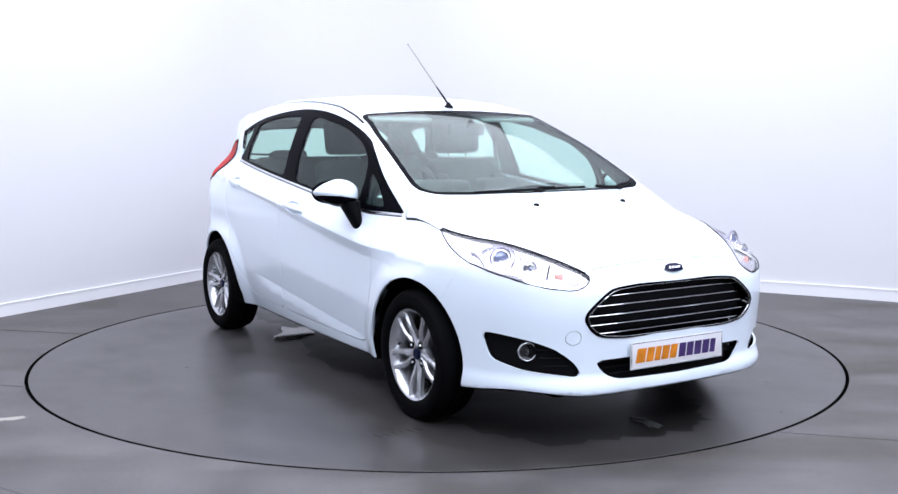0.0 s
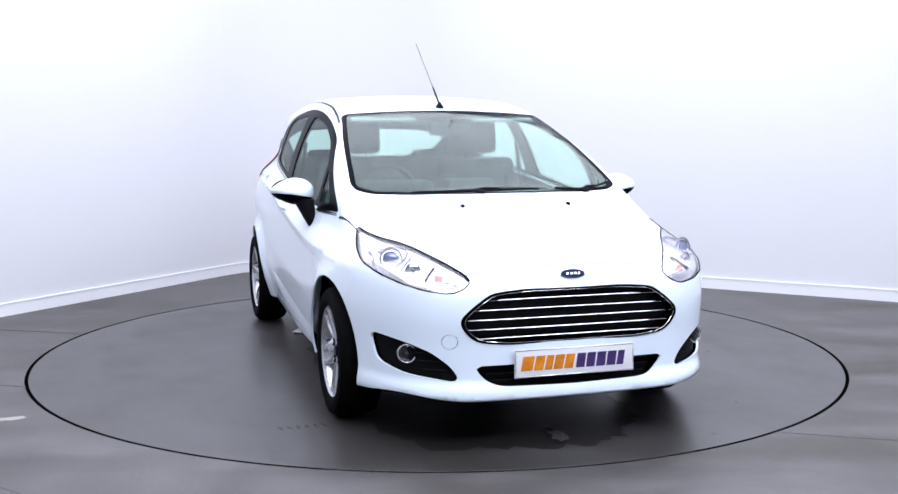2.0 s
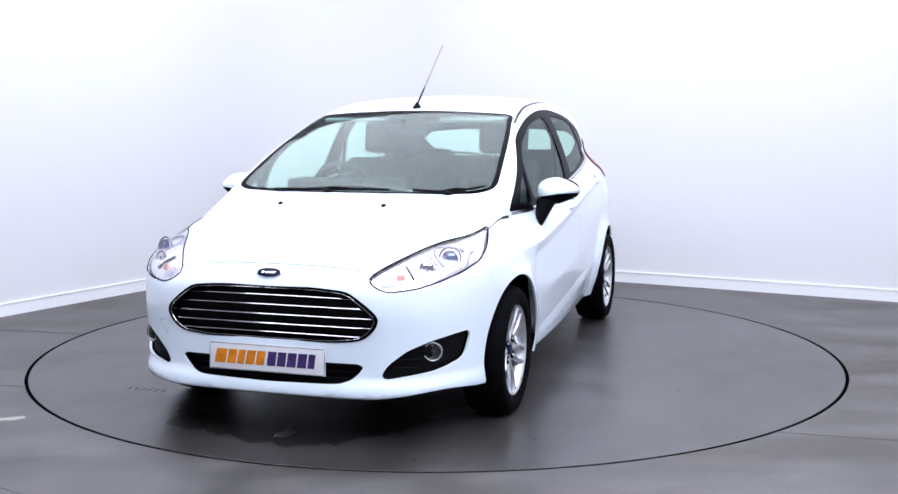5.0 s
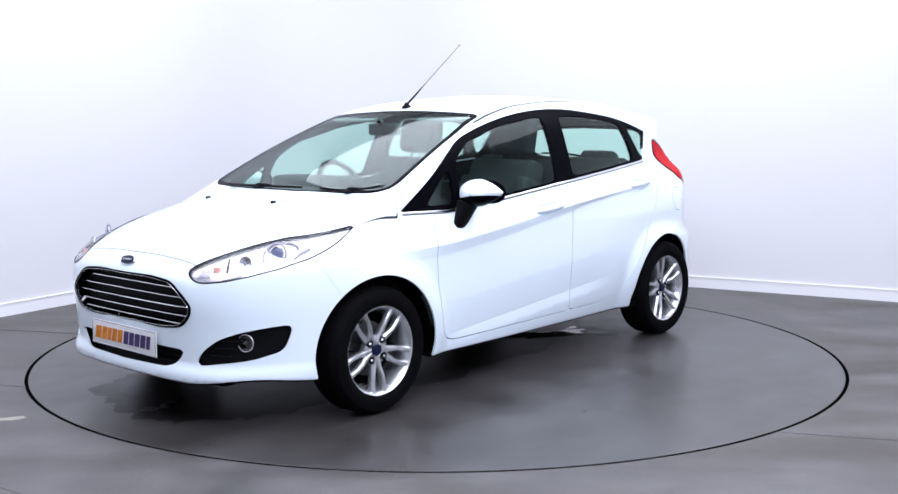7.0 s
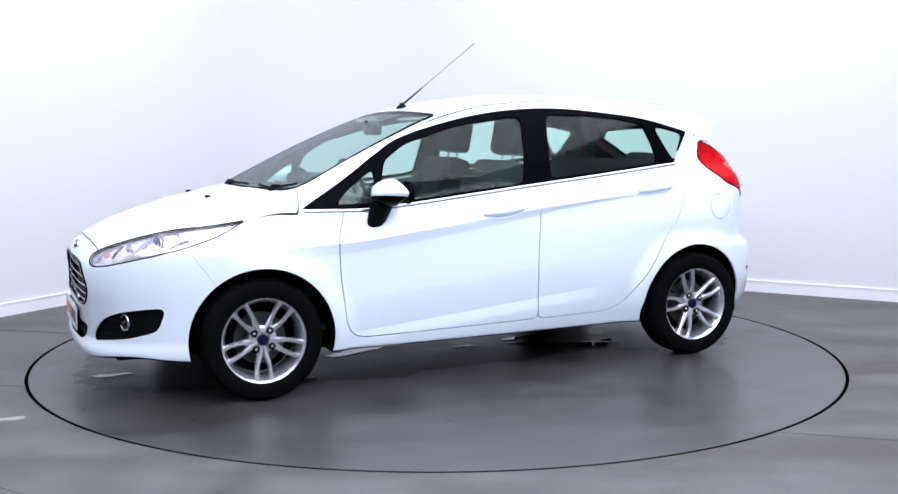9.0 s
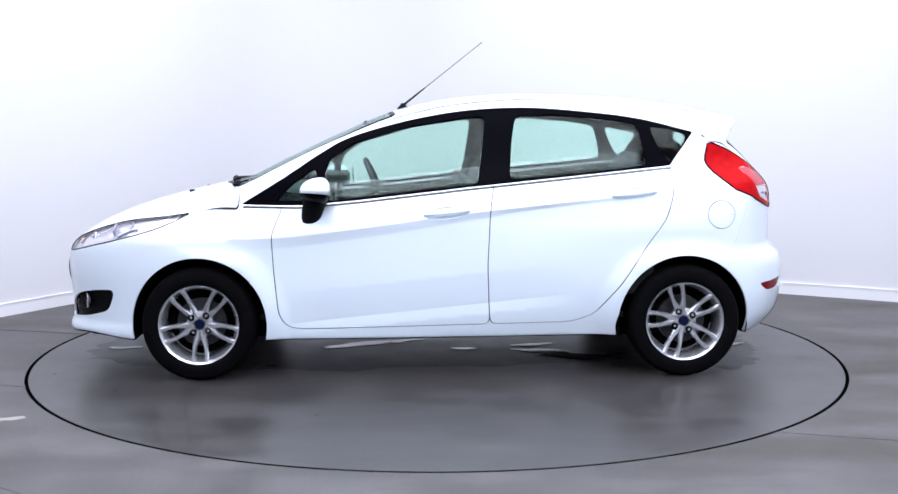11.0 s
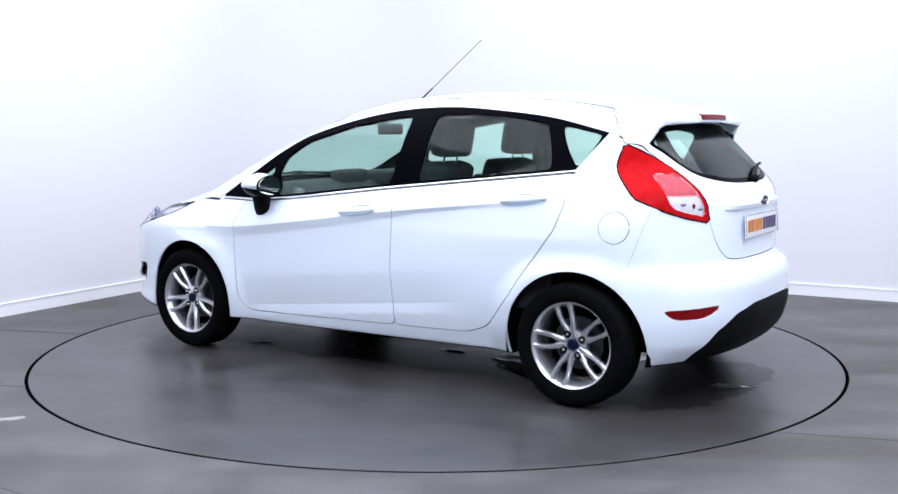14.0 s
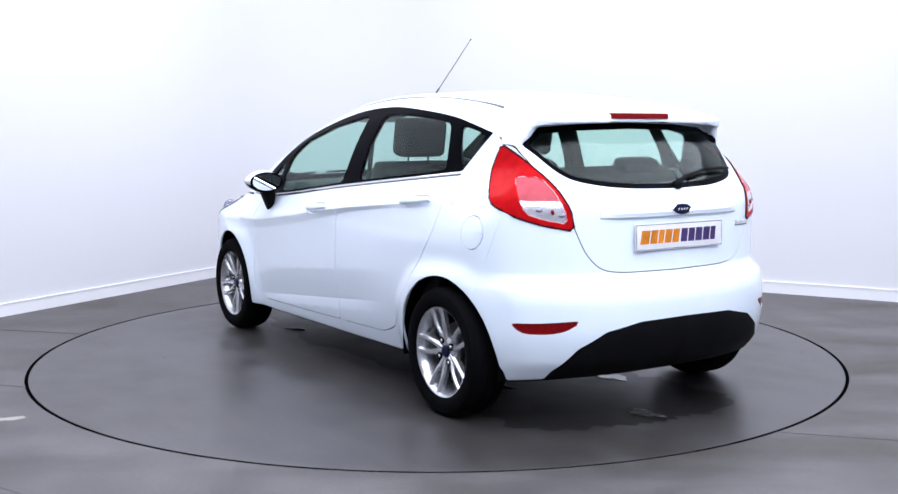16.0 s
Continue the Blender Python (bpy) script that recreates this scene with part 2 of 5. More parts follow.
def build_walls():
    long_wall = lambda name, size, at: tagged(bm_object(name, box(size, at), WALL, smooth=False), "plain white painted studio wall", "wall", kind="structure")
    t, h, r = 0.12, ROOM_H, 1.3
    # one wall sweeps round the corner behind the car
    def sweep(off, z0, z1, thick, mat, name, label, cat):
        pts = [(0 + off, -ROOM_DEEP)]
        pts += [(r - (r - off) * math.cos(a), -r + (r - off) * math.sin(a)) for a in [math.pi / 2 * i / 16 for i in range(17)]]
        pts += [(ROOM_LONG, -off)]
        outer = [(0 + off - thick, -ROOM_DEEP)]
        outer += [(r - (r - off + thick) * math.cos(a), -r + (r - off + thick) * math.sin(a)) for a in [math.pi / 2 * i / 16 for i in range(17)]]
        outer += [(ROOM_LONG, -off + thick)]
        bm = bmesh.new()
        quad = []
        for (x, y), (u, v) in zip(pts, outer):
            quad.append([bm.verts.new(c) for c in ((x, y, z0), (x, y, z1), (u, v, z1), (u, v, z0))])
        for a, b in zip(quad, quad[1:]):
            for k in range(4):
                bm.faces.new((a[k], a[(k + 1) % 4], b[(k + 1) % 4], b[k]))
        bm.faces.new(quad[0])
        bm.faces.new(quad[-1][::-1])
        ob = bm_object(name, bm, mat, sharp=50)
        ob.matrix_world = ROOM
        return tagged(ob, label, cat, kind="structure")
    sweep(0, 0, h, t, WALL, "wall_back", "plain white studio wall sweeping round the corner", "wall")
    sweep(0.012, 0.0, 0.086, 0.014, SKIRT, "baseboard", "low white skirting along the studio wall", "skirting")
    sweep(0.016, 0.082, 0.091, 0.018, SKIRT, "trim_baseboard_cap", "white bead on top of the skirting", "skirting")
    for name, size, at in (("wall_right", (t, ROOM_DEEP, h), (ROOM_LONG + t / 2, -ROOM_DEEP / 2, h / 2)),
                           ("wall_front", (ROOM_LONG, t, h), (ROOM_LONG / 2, -ROOM_DEEP - t / 2, h / 2))):
        long_wall(name, size, at).matrix_world = ROOM
    c = tagged(bm_object("ceiling", box((ROOM_LONG + 0.4, ROOM_DEEP + 0.4, 0.1), (ROOM_LONG / 2, -ROOM_DEEP / 2, h + 0.052)), CEILING, smooth=False),
               "plain white ceiling over the studio", "ceiling", kind="structure")
    c.matrix_world = ROOM


def build_turntable():
    bm = lathe([(0.0, 0.0), (DISC_R - 0.003, 0.0), (DISC_R - 0.0015, -0.001), (DISC_R - 0.0015, -0.045), (0.0, -0.045)], 192, "z")
    table = tagged(bm_object("turntable", bm, DISC, sharp=30), "round grey vinyl turntable set flush in the floor", "turntable")
    # added black rim paints the gap's shade onto the disc's side
    part("edge_band", lathe([(DISC_R - 0.0014, -0.044), (DISC_R - 0.0014, -0.0012), (DISC_R, -0.003), (DISC_R, -0.044)], 192, "z"), JOINT, table, "black rim that paints the dark of the gap")
    return table


build_floor()
build_walls()
turntable = build_turntable()
# ======== form of the car body: x ahead, y to its left, z up ========
def smooth_curve(points):
    """A curve through the given points that does not overshoot."""
    xs, ys = np.array(points, float).T
    h, d = np.diff(xs), np.diff(ys) / np.diff(xs)
    m = np.zeros(len(xs))
    m[0], m[-1] = d[0], d[-1]
    same = d[:-1] * d[1:] > 0
    w1, w2 = 2 * h[1:] + h[:-1], h[1:] + 2 * h[:-1]
    with np.errstate(divide="ignore", invalid="ignore"):
        m[1:-1] = np.where(same, (w1 + w2) / (w1 / d[:-1] + w2 / d[1:]), 0)

    def value(x):
        x = np.clip(x, xs[0], xs[-1])
        i = np.clip(np.searchsorted(xs, x) - 1, 0, len(xs) - 2)
        t = (x - xs[i]) / h[i]
        return ((1 + 2 * t) * (1 - t) ** 2 * ys[i] + t * (1 - t) ** 2 * h[i] * m[i]
                + t * t * (3 - 2 * t) * ys[i + 1] + t * t * (t - 1) * h[i] * m[i + 1])
    return value


def smax(a, b, k):
    h = np.maximum(k - np.abs(a - b), 0) / k
    return np.maximum(a, b) + h * h * k / 4


def smin(a, b, k):
    return -smax(-a, -b, k)


def ramp(x, a, b):
    t = np.clip((x - a) / (b - a), 0, 1)
    return t * t * (3 - 2 * t)


WHEEL_X, WHEEL_Z, ARCH = 1.2445, 0.288, 0.345
belt = smooth_curve([(-2.1, 1.13), (-1.5, 1.115), (-1.175, 1.085), (-0.143, 0.983), (0.5, 0.912), (0.8, 0.892), (1.05, 0.88), (2.1, 0.80)])
plan = smooth_curve([(-2.1, 0.78), (-1.7, 0.80), (-1.3, 0.82), (-0.9, 0.835), (-0.2, 0.85), (0.5, 0.852), (1.0, 0.845), (1.4, 0.835), (2.1, 0.80)])
side_cut = smooth_curve([(-1.0, -0.12), (-0.82, -0.072), (-0.72, -0.042), (-0.66, -0.030), (-0.58, -0.018), (-0.42, -0.011), (-0.24, -0.0128), (-0.181, -0.0125),
                         (-0.176, -0.0118), (-0.134, -0.0026), (-0.130, -0.002), (-0.126, -0.0032), (-0.10, -0.018), (-0.06, -0.043), (0.0, -0.076), (0.12, -0.115), (0.30, -0.195), (0.38, -0.25), (0.6, -0.40)])
taper = smooth_curve([(-2.1, 0.16), (-1.5, 0.105), (-1.17, 0.062), (-0.6, 0.018), (0.0, 0.0), (0.7, 0.0), (1.05, 0.014), (1.4, 0.02), (2.1, 0.03)])
nose = smooth_curve([(0.0, 1.90), (0.16, 1.95), (0.20, 2.005), (0.225, 2.03), (0.25, 2.028), (0.30, 2.01), (0.42, 2.015), (0.55, 2.025), (0.64, 2.018),
                     (0.70, 2.0), (0.74, 1.975), (0.9, 1.88), (1.2, 1.7)])
nose_round = smooth_curve([(0, 0), (0.15, 0.003), (0.3, 0.010), (0.45, 0.030), (0.56, 0.075), (0.65, 0.145), (0.71, 0.23), (0.76, 0.335), (0.80, 0.46), (0.86, 0.75), (1.2, 2.4)])
tail = smooth_curve([(0.0, 1.66), (0.16, 1.76), (0.24, 1.84), (0.32, 1.90), (0.45, 1.925), (0.55, 1.922), (0.61, 1.905), (0.645, 1.865), (0.68, 1.848), (0.82, 1.845), (0.93, 1.840),
                     (0.99, 1.822), (1.03, 1.792), (1.10, 1.725), (1.20, 1.628), (1.285, 1.54), (1.5, 1.33)])
tail_round = smooth_curve([(0, 0), (0.2, 0.006), (0.35, 0.025), (0.5, 0.066), (0.6, 0.115), (0.68, 0.175), (0.74, 0.235), (0.78, 0.30), (0.82, 0.42), (0.86, 0.65), (1.2, 2.0)])
hood = smooth_curve([(-2.2, 0.95), (0.2, 1.0), (0.8, 1.03), (1.0, 1.017), (1.192, 0.982), (1.48, 0.918), (1.726, 0.842), (1.85, 0.790), (1.96, 0.725), (2.06, 0.655), (2.3, 0.5)])
roof = smooth_curve([(-2.3, 1.15), (-1.75, 1.30), (-1.6, 1.350), (-1.4, 1.402), (-1.1, 1.446), (-0.765, 1.472), (-0.44, 1.477), (-0.107, 1.455), (0.09, 1.423), (0.26, 1.380),
                     (0.561, 1.257), (0.891, 1.100), (1.15, 0.968), (1.4, 0.84), (2.2, 0.4)])


# upper and lower edge of the pressed band along the doors, under the belt line
band_top = smooth_curve([(-2.1, -0.125), (-0.84, -0.125), (-0.38, -0.125), (0.0, -0.130), (0.41, -0.138), (0.86, -0.157), (2.1, -0.16)])
band_foot = smooth_curve([(-2.1, -0.143), (-0.84, -0.143), (-0.38, -0.148), (-0.2, -0.162), (0.41, -0.188), (0.86, -0.209), (2.1, -0.212)])


def band_height(x, zr):
    """Height under the belt, stretched so that the band's edges lie at -0.130 and -0.178."""
    t, b = band_top(x), band_foot(x)
    low = np.where(zr < -0.42, zr, -0.42 + (zr + 0.42) * (0.242 / (b + 0.42)))
    mid = -0.178 + (zr - b) * (0.048 / (t - b))
    high = np.where(zr > 0, zr, zr * (0.130 / -t))
    return np.where(zr < b, low, np.where(zr < t, mid, high))


def body_side(x, y, z):
    zr = z - belt(x)
    zb = band_height(x, zr)
    keep = ramp(x, -1.20, -0.45) * (1 - 0.6 * ramp(x, 0.80, 1.02))
    flat = (1 - keep) * 0.0105 * ramp(-zb, 0.128, 0.18) * (1 - ramp(-zb, 0.20, 0.44))
    w = plan(x) + side_cut(zb) + flat - taper(x) * ramp(zr, -0.32, 0.02)
    for cx in (WHEEL_X, -WHEEL_X):
        r = np.hypot(x - cx, z - WHEEL_Z)
        w = w + (0.026 if cx > 0 else 0.034) * (1 - ramp(r, ARCH, ARCH + 0.13)) * (1 - ramp(z, 0.60, 0.74))
    # hollow low in the doors, over the sill
    line = 0.370 - 0.099 * x
    fold = np.clip(np.where(z > line, 1 - (z - line) / 0.16, 1 - (line - z) / 0.055), 0, 1)
    w = w - 0.010 * fold * ramp(x, -0.80, -0.35) * (1 - ramp(x, 0.65, 0.86))
    return np.abs(y) - w


def sill_height(x, a=0.0):
    """Foot of the body; it climbs at the corners of the front bumper."""
    return 0.205 + 0.03 * ramp(-x, 1.5, 1.85) + 0.032 * ramp(a, 0.40, 0.78) * ramp(x, 1.55, 1.90)


def body_form(x, y, z):
    """Below nought inside the painted body."""
    a = np.abs(y)
    side = body_side(x, y, z)
    top = z - (hood(x) - 0.098 * (a / 0.73) ** 2.2 - 0.010 * ramp(a, 0.38, 0.50) * ramp(x, 1.0, 1.5))
    front = x - (nose(z) - nose_round(a))
    back = -x - (tail(z) - tail_round(a))
    under = sill_height(x, a) - z
    lower = smax(side, top, 0.09)
    lift = ramp(x, 0.2, 0.85)
    crown = 0.033 * (a / 0.58) ** 2 * (1 - 0.45 * lift)
    cap = z - (roof(x + 0.07 * a * a * lift) - crown)
    upper = smax(side, cap, 0.055)
    form = smax(smin(lower, upper, 0.012), front, 0.05)
    form = smax(form, back, 0.045)
    form = smax(form, under, 0.018)
    # roof spoiler over the rear window, with a fin down either side
    blade = smax(np.abs(z - (roof(x) - crown - 0.026)) - 0.019, np.maximum(-x - (1.605 - 0.16 * a * a), x + 1.38), 0.012)
    fin = np.maximum(np.maximum(z - (roof(x) - crown - 0.008), 1.16 - z), np.maximum(-x - (1.575 - 0.50 * (1.345 - z)), x + 1.36))
    fin = smax(smax(fin, -(side + 0.035), 0.02), side, 0.01)
    return smin(form, smin(smax(blade, side, 0.02), fin, 0.02), 0.012)


def body_gradient(p, e=5e-4):
    g = np.empty_like(p)
    for i in range(3):
        d = np.zeros(3)
        d[i] = e
        g[:, i] = (body_form(*(p + d).T) - body_form(*(p - d).T)) / (2 * e)
    return g


def onto_body(p, rounds=4):
    for _ in range(rounds):
        g = body_gradient(p)
        p = p - np.clip(body_form(*p.T) / np.maximum((g * g).sum(1), 0.05), -0.02, 0.02)[:, None] * g
    return p


def body_net(step=0.0165):
    """Vertices and quads of the whole outer skin."""
    ax = [np.arange(-2.02, 2.14, step), (np.arange(-56, 57)) * step, np.arange(0.15, 1.56, step)]
    n = [len(v) for v in ax]
    f = np.empty(n)
    for i0 in range(0, n[0], 32):
        f[i0:i0 + 32] = body_form(*np.meshgrid(ax[0][i0:i0 + 32], ax[1], ax[2], indexing="ij"))
    inside = f < 0
    corner = sum(inside[i:n[0] - 1 + i, j:n[1] - 1 + j, k:n[2] - 1 + k].astype(int) for i in (0, 1) for j in (0, 1) for k in (0, 1))
    active = (corner > 0) & (corner < 8)
    number = -np.ones(active.shape, int)
    cells = np.argwhere(active)
    number[active] = np.arange(len(cells))
    p = np.stack([ax[i][cells[:, i]] + step / 2 for i in range(3)], 1)
    quads = []
    for d in range(3):
        u, v = (d + 1) % 3, (d + 2) % 3
        lo = [slice(1, n[i] - 1) for i in range(3)]
        lo[d] = slice(0, n[d] - 1)
        hi = list(lo)
        hi[d] = slice(1, n[d])
        a, b = inside[tuple(lo)], inside[tuple(hi)]
        at = np.argwhere(a != b)
        flip = b[a != b]
        at += [0 if i == d else 1 for i in range(3)]
        du, dv = np.eye(3, dtype=int)[u], np.eye(3, dtype=int)[v]
        ring = [number[tuple((at - o).T)] for o in (0 * du, du, du + dv, dv)]
        q = np.stack(ring, 1)
        q[flip] = q[flip][:, ::-1]
        quads.append(q)
    first = p
    p = onto_body(p, 6)
    stray = (np.linalg.norm(p - first, axis=1) > 1.6 * step) | (np.abs(body_form(*p.T)) > 0.003)
    p[stray] = first[stray]
    return p, np.concatenate(quads)

# ======== the skin, cut into panels ========
def poly_distance(p, q):
    """Signed distance of points p to the outline q, below nought inside."""
    q = np.array(q, float)
    a, b = q, np.roll(q, -1, 0)
    best = np.full(len(p), 1e9)
    inside = np.zeros(len(p), bool)
    for (x0, y0), (x1, y1) in zip(a, b):
        ex, ey = x1 - x0, y1 - y0
        wx, wy = p[:, 0] - x0, p[:, 1] - y0
        t = np.clip((wx * ex + wy * ey) / (ex * ex + ey * ey + 1e-12), 0, 1)
        best = np.minimum(best, np.hypot(wx - t * ex, wy - t * ey))
        if y0 != y1:
            cross = ((y0 > p[:, 1]) != (y1 > p[:, 1])) & (p[:, 0] < ex * (p[:, 1] - y0) / ey + x0)
            inside ^= cross
    return np.where(inside, -best, best)


def rounded(q, rounds=2):
    """Cuts the corners of an outline."""
    q = np.array(q, float)
    for _ in range(rounds):
        n = np.roll(q, -1, 0)
        d = np.linalg.norm(n - q, axis=1)[:, None]
        k = np.minimum(0.25, 0.018 / np.maximum(d, 1e-6))
        q = np.stack([q + k * (n - q), n - k * (n - q)], 1).reshape(-1, 2)
    return q


class Skin:
    def __init__(self):
        p, q = body_net()
        self.p, self.faces, self.label = [tuple(v) for v in p], [list(f) for f in q], ["paint"] * len(q)
        self.pa = p

    def arrays(self):
        if len(self.pa) != len(self.p):
            self.pa = np.array(self.p)
        return self.pa

    def cut(self, view, outline, name, where, among=("paint",), gap=0.0, shift=0.0, also=None):
        """Faces inside the outline, seen in a view, become the named panel; gap: half the width of a joint round it; also: a second view, outline and where."""
        def distance(p):
            d = poly_distance(view(p), outline) - shift
            d[~where(p)] = 1.0
            if also:
                e = poly_distance(also[0](p), also[1]) - shift
                e[~also[2](p)] = 1.0
                d = np.minimum(d, e)
            return d
        p = self.arrays()
        d = distance(p)
        for level in ((-gap, gap) if gap else (0.0,)):
            self.split(d, level, among)
            p = self.arrays()
            d = distance(p)
        for i, f in enumerate(self.faces):
            if self.label[i] in among:
                m = sum(d[v] for v in f) / len(f)
                if m < -gap:
                    self.label[i] = name
                elif gap and m < gap:
                    self.label[i] = "seam"

    def split(self, d, level, among):
        s = d - level
        s = np.where(np.abs(s) < 1e-5, 1e-5, s)
        made = {}
        for i in range(len(self.faces)):
            f = self.faces[i]
            if self.label[i] not in among:
                continue
            sf = [s[v] for v in f]
            if max(sf) < 0 or min(sf) > 0 or max(sf) > 0.5:
                continue
            ring = []
            n = len(f)
            for k in range(n):
                a, b = f[k], f[(k + 1) % n]
                ring.append((a, bool(s[a] < 0)))
                if (s[a] < 0) != (s[b] < 0):
                    key = (min(a, b), max(a, b))
                    if key not in made:
                        u, w = self.p[key[0]], self.p[key[1]]
                        t = s[key[0]] / (s[key[0]] - s[key[1]])
                        made[key] = len(self.p)
                        self.p.append(tuple(g + (h - g) * t for g, h in zip(u, w)))
                    ring.append((made[key], None))
            lo = [v for v, side in ring if side is not False]
            hi = [v for v, side in ring if side is not True]
            if sum(1 for v, side in ring if side is None) == 2:
                self.faces[i] = lo
                self.faces.append(hi)
                self.label.append(self.label[i])
            else:
                self.faces[i] = [v for v, side in ring]
        # neighbours outside the panel keep the same edge
        for i, f in enumerate(self.faces):
            if self.label[i] in among:
                continue
            n = len(f)
            ring, hit = [], False
            for k in range(n):
                a, b = f[k], f[(k + 1) % n]
                ring.append(a)
                key = (a, b) if a < b else (b, a)
                if key in made:
                    ring.append(made[key])
                    hit = True
            if hit:
                self.faces[i] = ring

    def crease(self, height, where):
        """New edges along a line on the flank, on either side of a fold."""
        for off in (-0.0025, 0.0025):
            p = self.arrays()
            d = height(p) - off
            d[~where(p)] = 1.0
            count = len(self.p)
            self.split(d, 0.0, ("paint",))
            added = onto_body(np.array(self.p[count:]), 3)
            self.p[count:] = [tuple(v) for v in added]
            self.pa = np.array(self.p)

    def finish(self):
        p = self.arrays()
        g = body_gradient(p)
        self.normal = g / np.maximum(np.linalg.norm(g, axis=1), 1e-6)[:, None]

    def panel(self, name, choose, mat, parent, inner=None, thick=0.010, sink=0.0, label=""):
        """The chosen faces as a solid sheet with its own rim."""
        faces = [f for f, l in zip(self.faces, self.label) if choose(l, f)]
        if not faces:
            return None
        used = sorted({v for f in faces for v in f})
        number = {v: i for i, v in enumerate(used)}
        p, n = self.pa[used], self.normal[used]
        k = len(used)
        verts = np.concatenate([p - sink * n, p - (sink + thick) * n])
        normals = np.concatenate([n, -n])
        out = [[number[v] for v in f] for f in faces]
        slot = [0] * len(out)
        count = {}
        for f in out:
            for a, b in zip(f, f[1:] + f[:1]):
                count[(a, b)] = 1
        inn = [[v + k for v in reversed(f)] for f in out]
        slot += [1] * len(inn)
        rim, rv, rn = [], [], []
        base = 2 * k
        for (a, b) in count:
            if (b, a) not in count:
                q = [verts[b], verts[a], verts[a + k], verts[b + k]]
                c = np.cross(q[1] - q[0], q[3] - q[0])
                l = np.linalg.norm(c)
                if l < 1e-12:
                    continue
                rim.append([base, base + 1, base + 2, base + 3])
                base += 4
                rv += q
                rn += [c / l] * 4
        slot += [0] * len(rim)
        if rv:
            verts, normals = np.concatenate([verts, np.array(rv)]), np.concatenate([normals, np.array(rn)])
        me = bpy.data.meshes.new(name)
        me.from_pydata(verts.tolist(), [], out + inn + rim)
        me.materials.append(mat)
        me.materials.append(inner or mat)
        me.polygons.foreach_set("material_index", slot)
        me.polygons.foreach_set("use_smooth", [True] * len(slot))
        me.normals_split_custom_set_from_vertices(normals.tolist())
        ob = new(name, me)
        ob.parent = parent
        return tagged(ob, label)


side_view = lambda p: p[:, [0, 2]]
end_view = lambda p: np.stack([np.abs(p[:, 1]), p[:, 2]], 1)
whole_end_view = lambda p: p[:, [1, 2]]
top_view = lambda p: np.stack([p[:, 0], np.abs(p[:, 1])], 1)
front_slant = lambda p: np.stack([(np.abs(p[:, 1]) - p[:, 0]) * 0.70711, p[:, 2]], 1)
rear_slant = lambda p: np.stack([(np.abs(p[:, 1]) + p[:, 0]) * 0.70711, p[:, 2]], 1)



def curved(q, steps=6):
    """A soft curve through the points of an open outline."""
    q = np.array(q, float)
    e = np.concatenate([[2 * q[0] - q[1]], q, [2 * q[-1] - q[-2]]])
    out = []
    for a, b, c, d in zip(e, e[1:], e[2:], e[3:]):
        for t in np.arange(steps) / steps:
            v = 0.5 * (2 * b + (c - a) * t + (2 * a - 5 * b + 4 * c - d) * t ** 2 + (3 * b - a - 3 * c + d) * t ** 3)
            out.append((float(v[0]), float(v[1])))
    return out + [(float(q[-1][0]), float(q[-1][1]))]


# outlines of panels, windows and lamps, in metres
BELT = [(1.036, 0.893), (0.734, 0.889), (0.443, 0.914), (-0.144, 0.981), (-0.726, 1.040), (-1.183, 1.086)]
DLO = BELT + [(-1.241, 1.161), (-1.316, 1.255)] + curved([(-1.322, 1.262), (-1.03, 1.332), (-0.735, 1.369), (-0.436, 1.389), (-0.135, 1.375), (0.164, 1.325), (0.466, 1.240), (0.630, 1.153), (0.815, 1.030), (1.036, 0.893)])[:-1]
GLASS_FRONT = [(0.596, 0.912), (0.615, 1.02), (0.585, 1.122), (0.459, 1.208), (0.163, 1.295), (-0.136, 1.340), (-0.222, 1.345), (-0.205, 1.204), (-0.176, 0.998)]
GLASS_REAR = [(-0.338, 1.016), (-0.352, 1.204), (-0.378, 1.350), (-0.581, 1.353), (-0.847, 1.332), (-1.008, 1.305), (-1.049, 1.190), (-1.068, 1.090), (-0.726, 1.054)]
GLASS_QUARTER = [(-1.079, 1.300), (-1.296, 1.254), (-1.212, 1.115), (-1.182, 1.103), (-1.126, 1.190)]
GLASS_SAIL = [(0.668, 0.915), (0.86, 0.914), (0.76, 1.008), (0.645, 1.085)]
DOOR_FRONT = [(0.79, 1.0), (0.819, 0.888), (0.872, 0.749), (0.863, 0.569), (0.838, 0.335), (0.80, 0.28), (0.74, 0.264), (-0.235, 0.280), (-0.222, 0.578), (-0.236, 0.873), (-0.262, 1.02)]
DOOR_REAR = [(-0.262, 1.02), (-0.236, 0.873), (-0.222, 0.578), (-0.235, 0.280), (-0.66, 0.286), (-0.776, 0.325), (-0.91, 0.485), (-1.022, 0.653), (-1.144, 0.82), (-1.186, 0.956), (-1.174, 1.10)]
SCREEN_EDGE = [(0.270, -0.1), (0.264, 0.25), (0.252, 0.45), (0.242, 0.566), (0.360, 0.582), (0.480, 0.608), (0.640, 0.634), (0.800, 0.656), (0.970, 0.677), (1.022, 0.664), (1.070, 0.600), (1.121, 0.376), (1.192, 0.18), (1.210, -0.1)]
